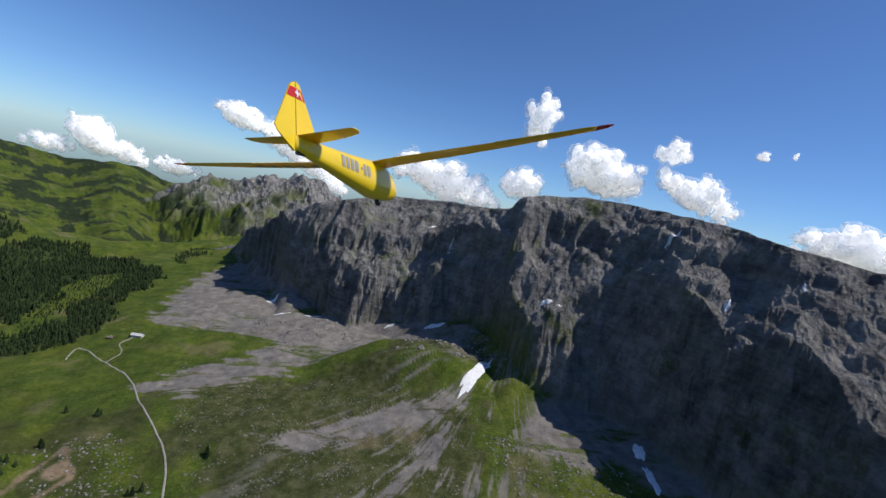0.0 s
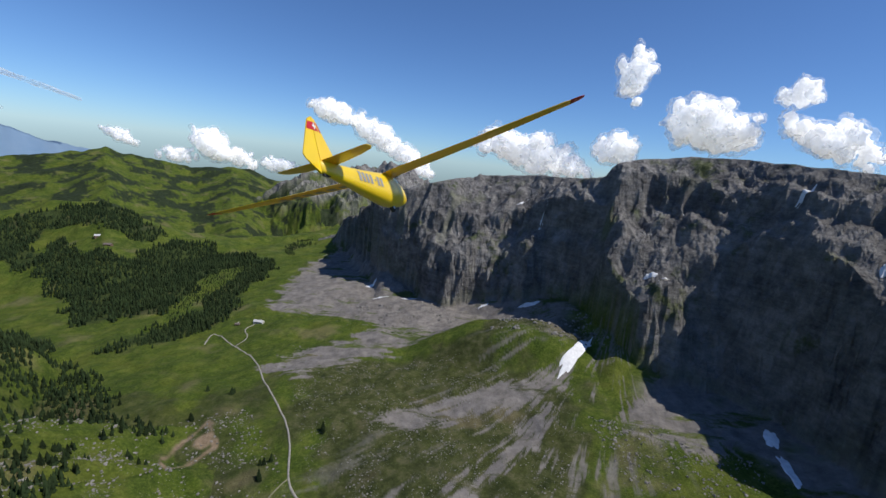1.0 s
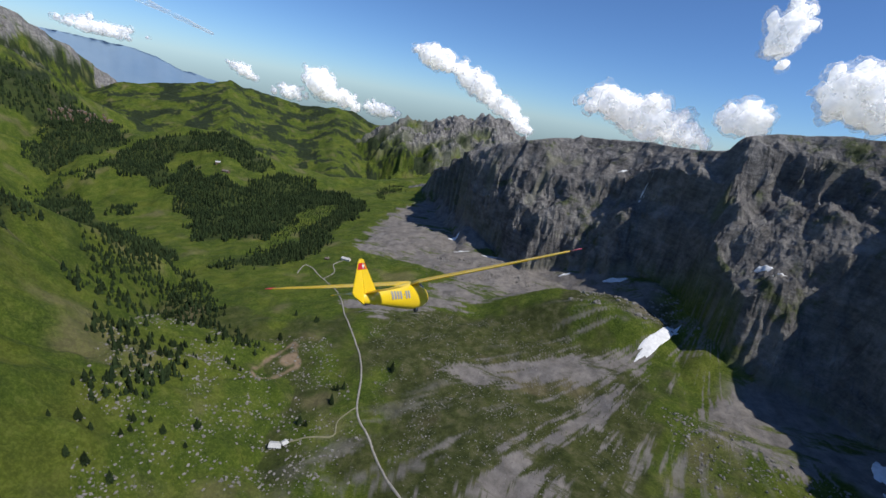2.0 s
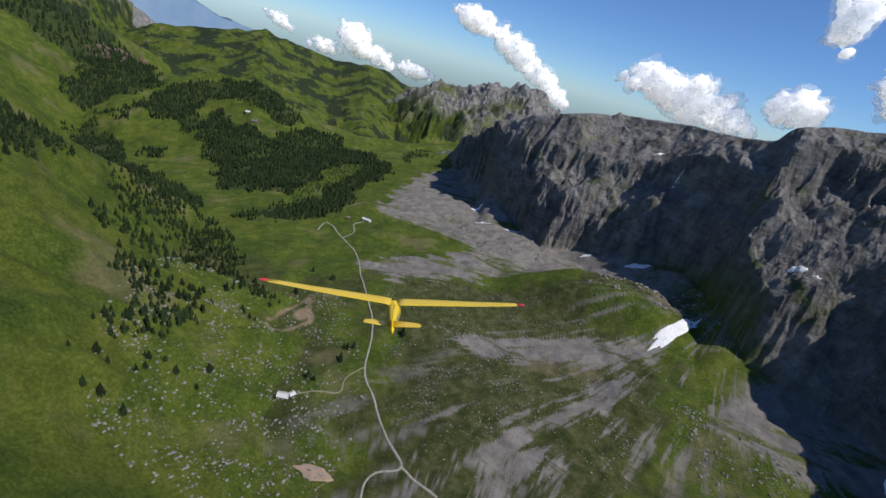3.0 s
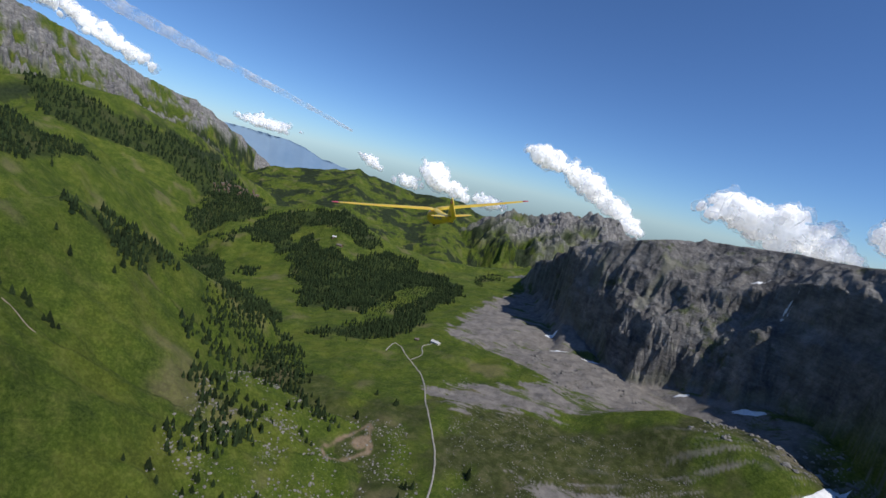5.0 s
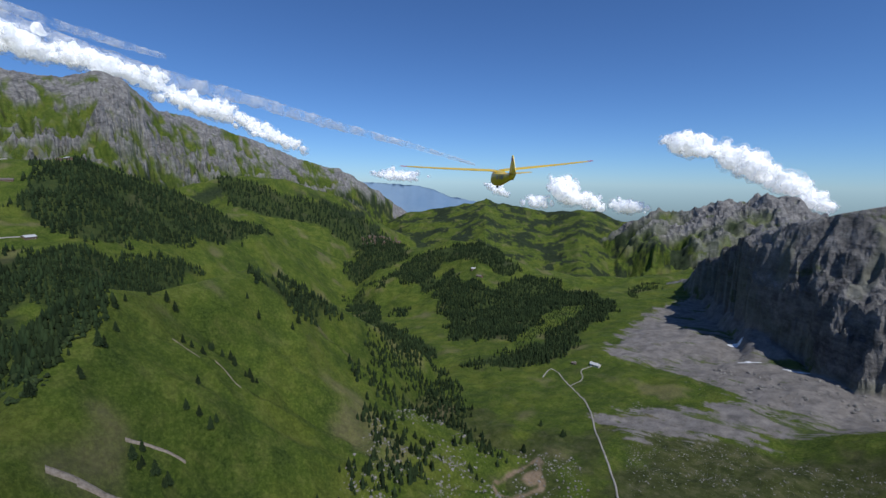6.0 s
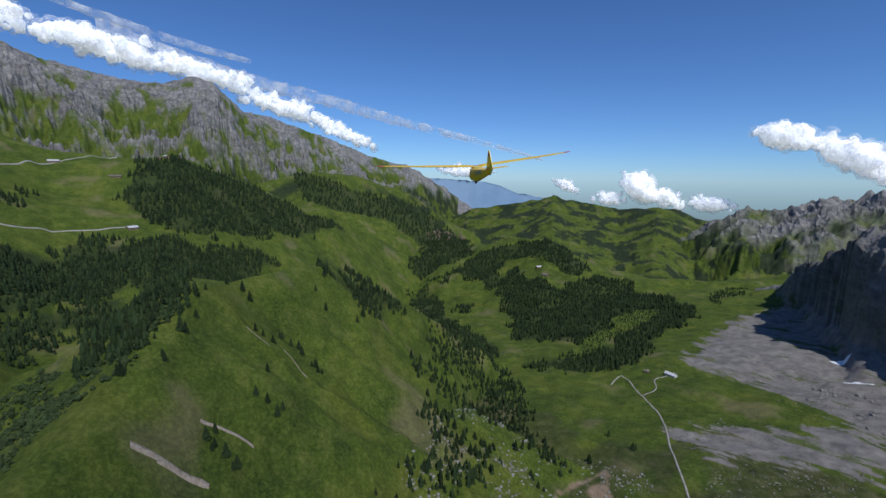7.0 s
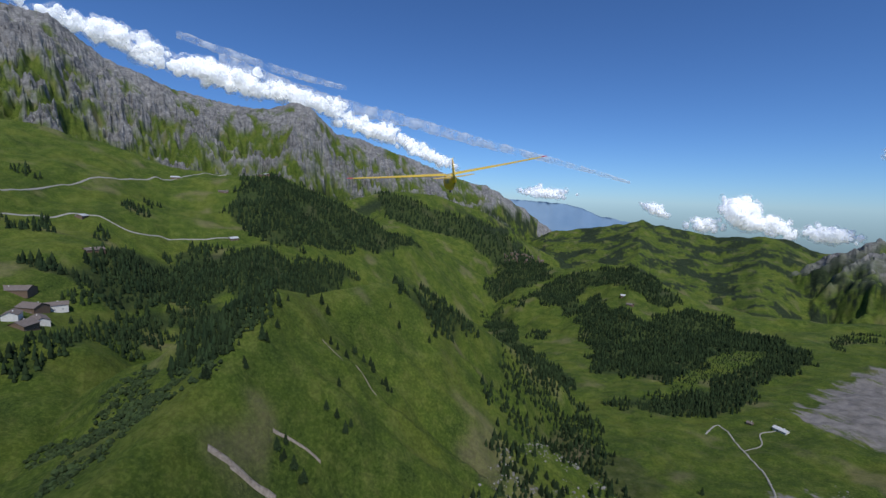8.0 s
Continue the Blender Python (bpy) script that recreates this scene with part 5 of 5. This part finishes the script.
    for half, rad, name, mat in ((0.022, 0.058, "wheel", RUBBER), (0.025, 0.024, "hub", WHITE)):
        ring = [[(x, 0.13 + r_ * math.cos(2 * math.pi * j / 20), -0.245 + r_ * math.sin(2 * math.pi * j / 20)) for j in range(20)] for x, r_ in ((-half, rad * 0.82), (-half * 0.6, rad), (half * 0.6, rad), (half, rad * 0.82))]
        me = loft(name, ring, mat)
        if name == "wheel":
            wheel = child(name, me, glider, "black rubber wheel under the belly")
        else:
            child(name, me, wheel)
    child("tail_skid", box_mesh("tail_skid", 0.02, 0.12, 0.03, RUBBER), glider, m=pose(0, -1.5, 0.0))
    return glider


GLIDER = build_glider()


# ---- what moves ----
def motions():
    flight = [
        (0, -0.91, 4.84, 0.05, 11.05, -1.48, -14.64),
        (0.5, -0.90, 8.13, 0.06, 5.11, -3.07, -15.85),
        (1, -1.48, 11.57, 0.62, 0.35, -5.87, -22.46),
        (1.5, -2.45, 14.83, 0.09, -0.14, -9.97, -27.39),
        (2, -3.26, 17.66, -1.25, -6.00, -15.43, -22.64),
        (2.2, -3.58, 18.84, -1.89, -9.88, -17.26, -18.90),
        (3.3, -6.44, 25.92, -5.67, -37.13, -17.84, -4.00),
        (3.5, -7.14, 27.30, -6.22, -40.95, -16.54, -3.92),
        (4, -9.24, 30.87, -6.75, -47.93, -10.01, -7.14),
        (4.5, -12.32, 34.05, -6.58, -51.36, -5.26, -9.83),
        (5, -15.41, 36.29, -6.61, -53.43, -1.93, -11.77),
        (5.2, -16.85, 37.32, -6.63, -54.29, -0.29, -12.14),
        (6.3, -23.49, 41.50, -6.40, -63.71, 3.10, -0.37),
        (6.5, -25.04, 41.95, -6.65, -66.39, 1.95, -0.06),
        (7, -28.93, 42.90, -6.93, -70.74, 3.04, -5.39),
        (7.5, -32.64, 43.41, -6.98, -74.45, 3.82, -7.82),
        (8, -36.53, 43.48, -6.59, -77.78, 4.32, -8.58),
    ]
    walk(GLIDER, [(t, pose(x, y, z + EYE, 0, 0, -head) @ pose(0, 0, 0, pitch) @ pose(0, 0, 0, 0, bank)) for t, x, y, z, head, pitch, bank in flight])


motions()
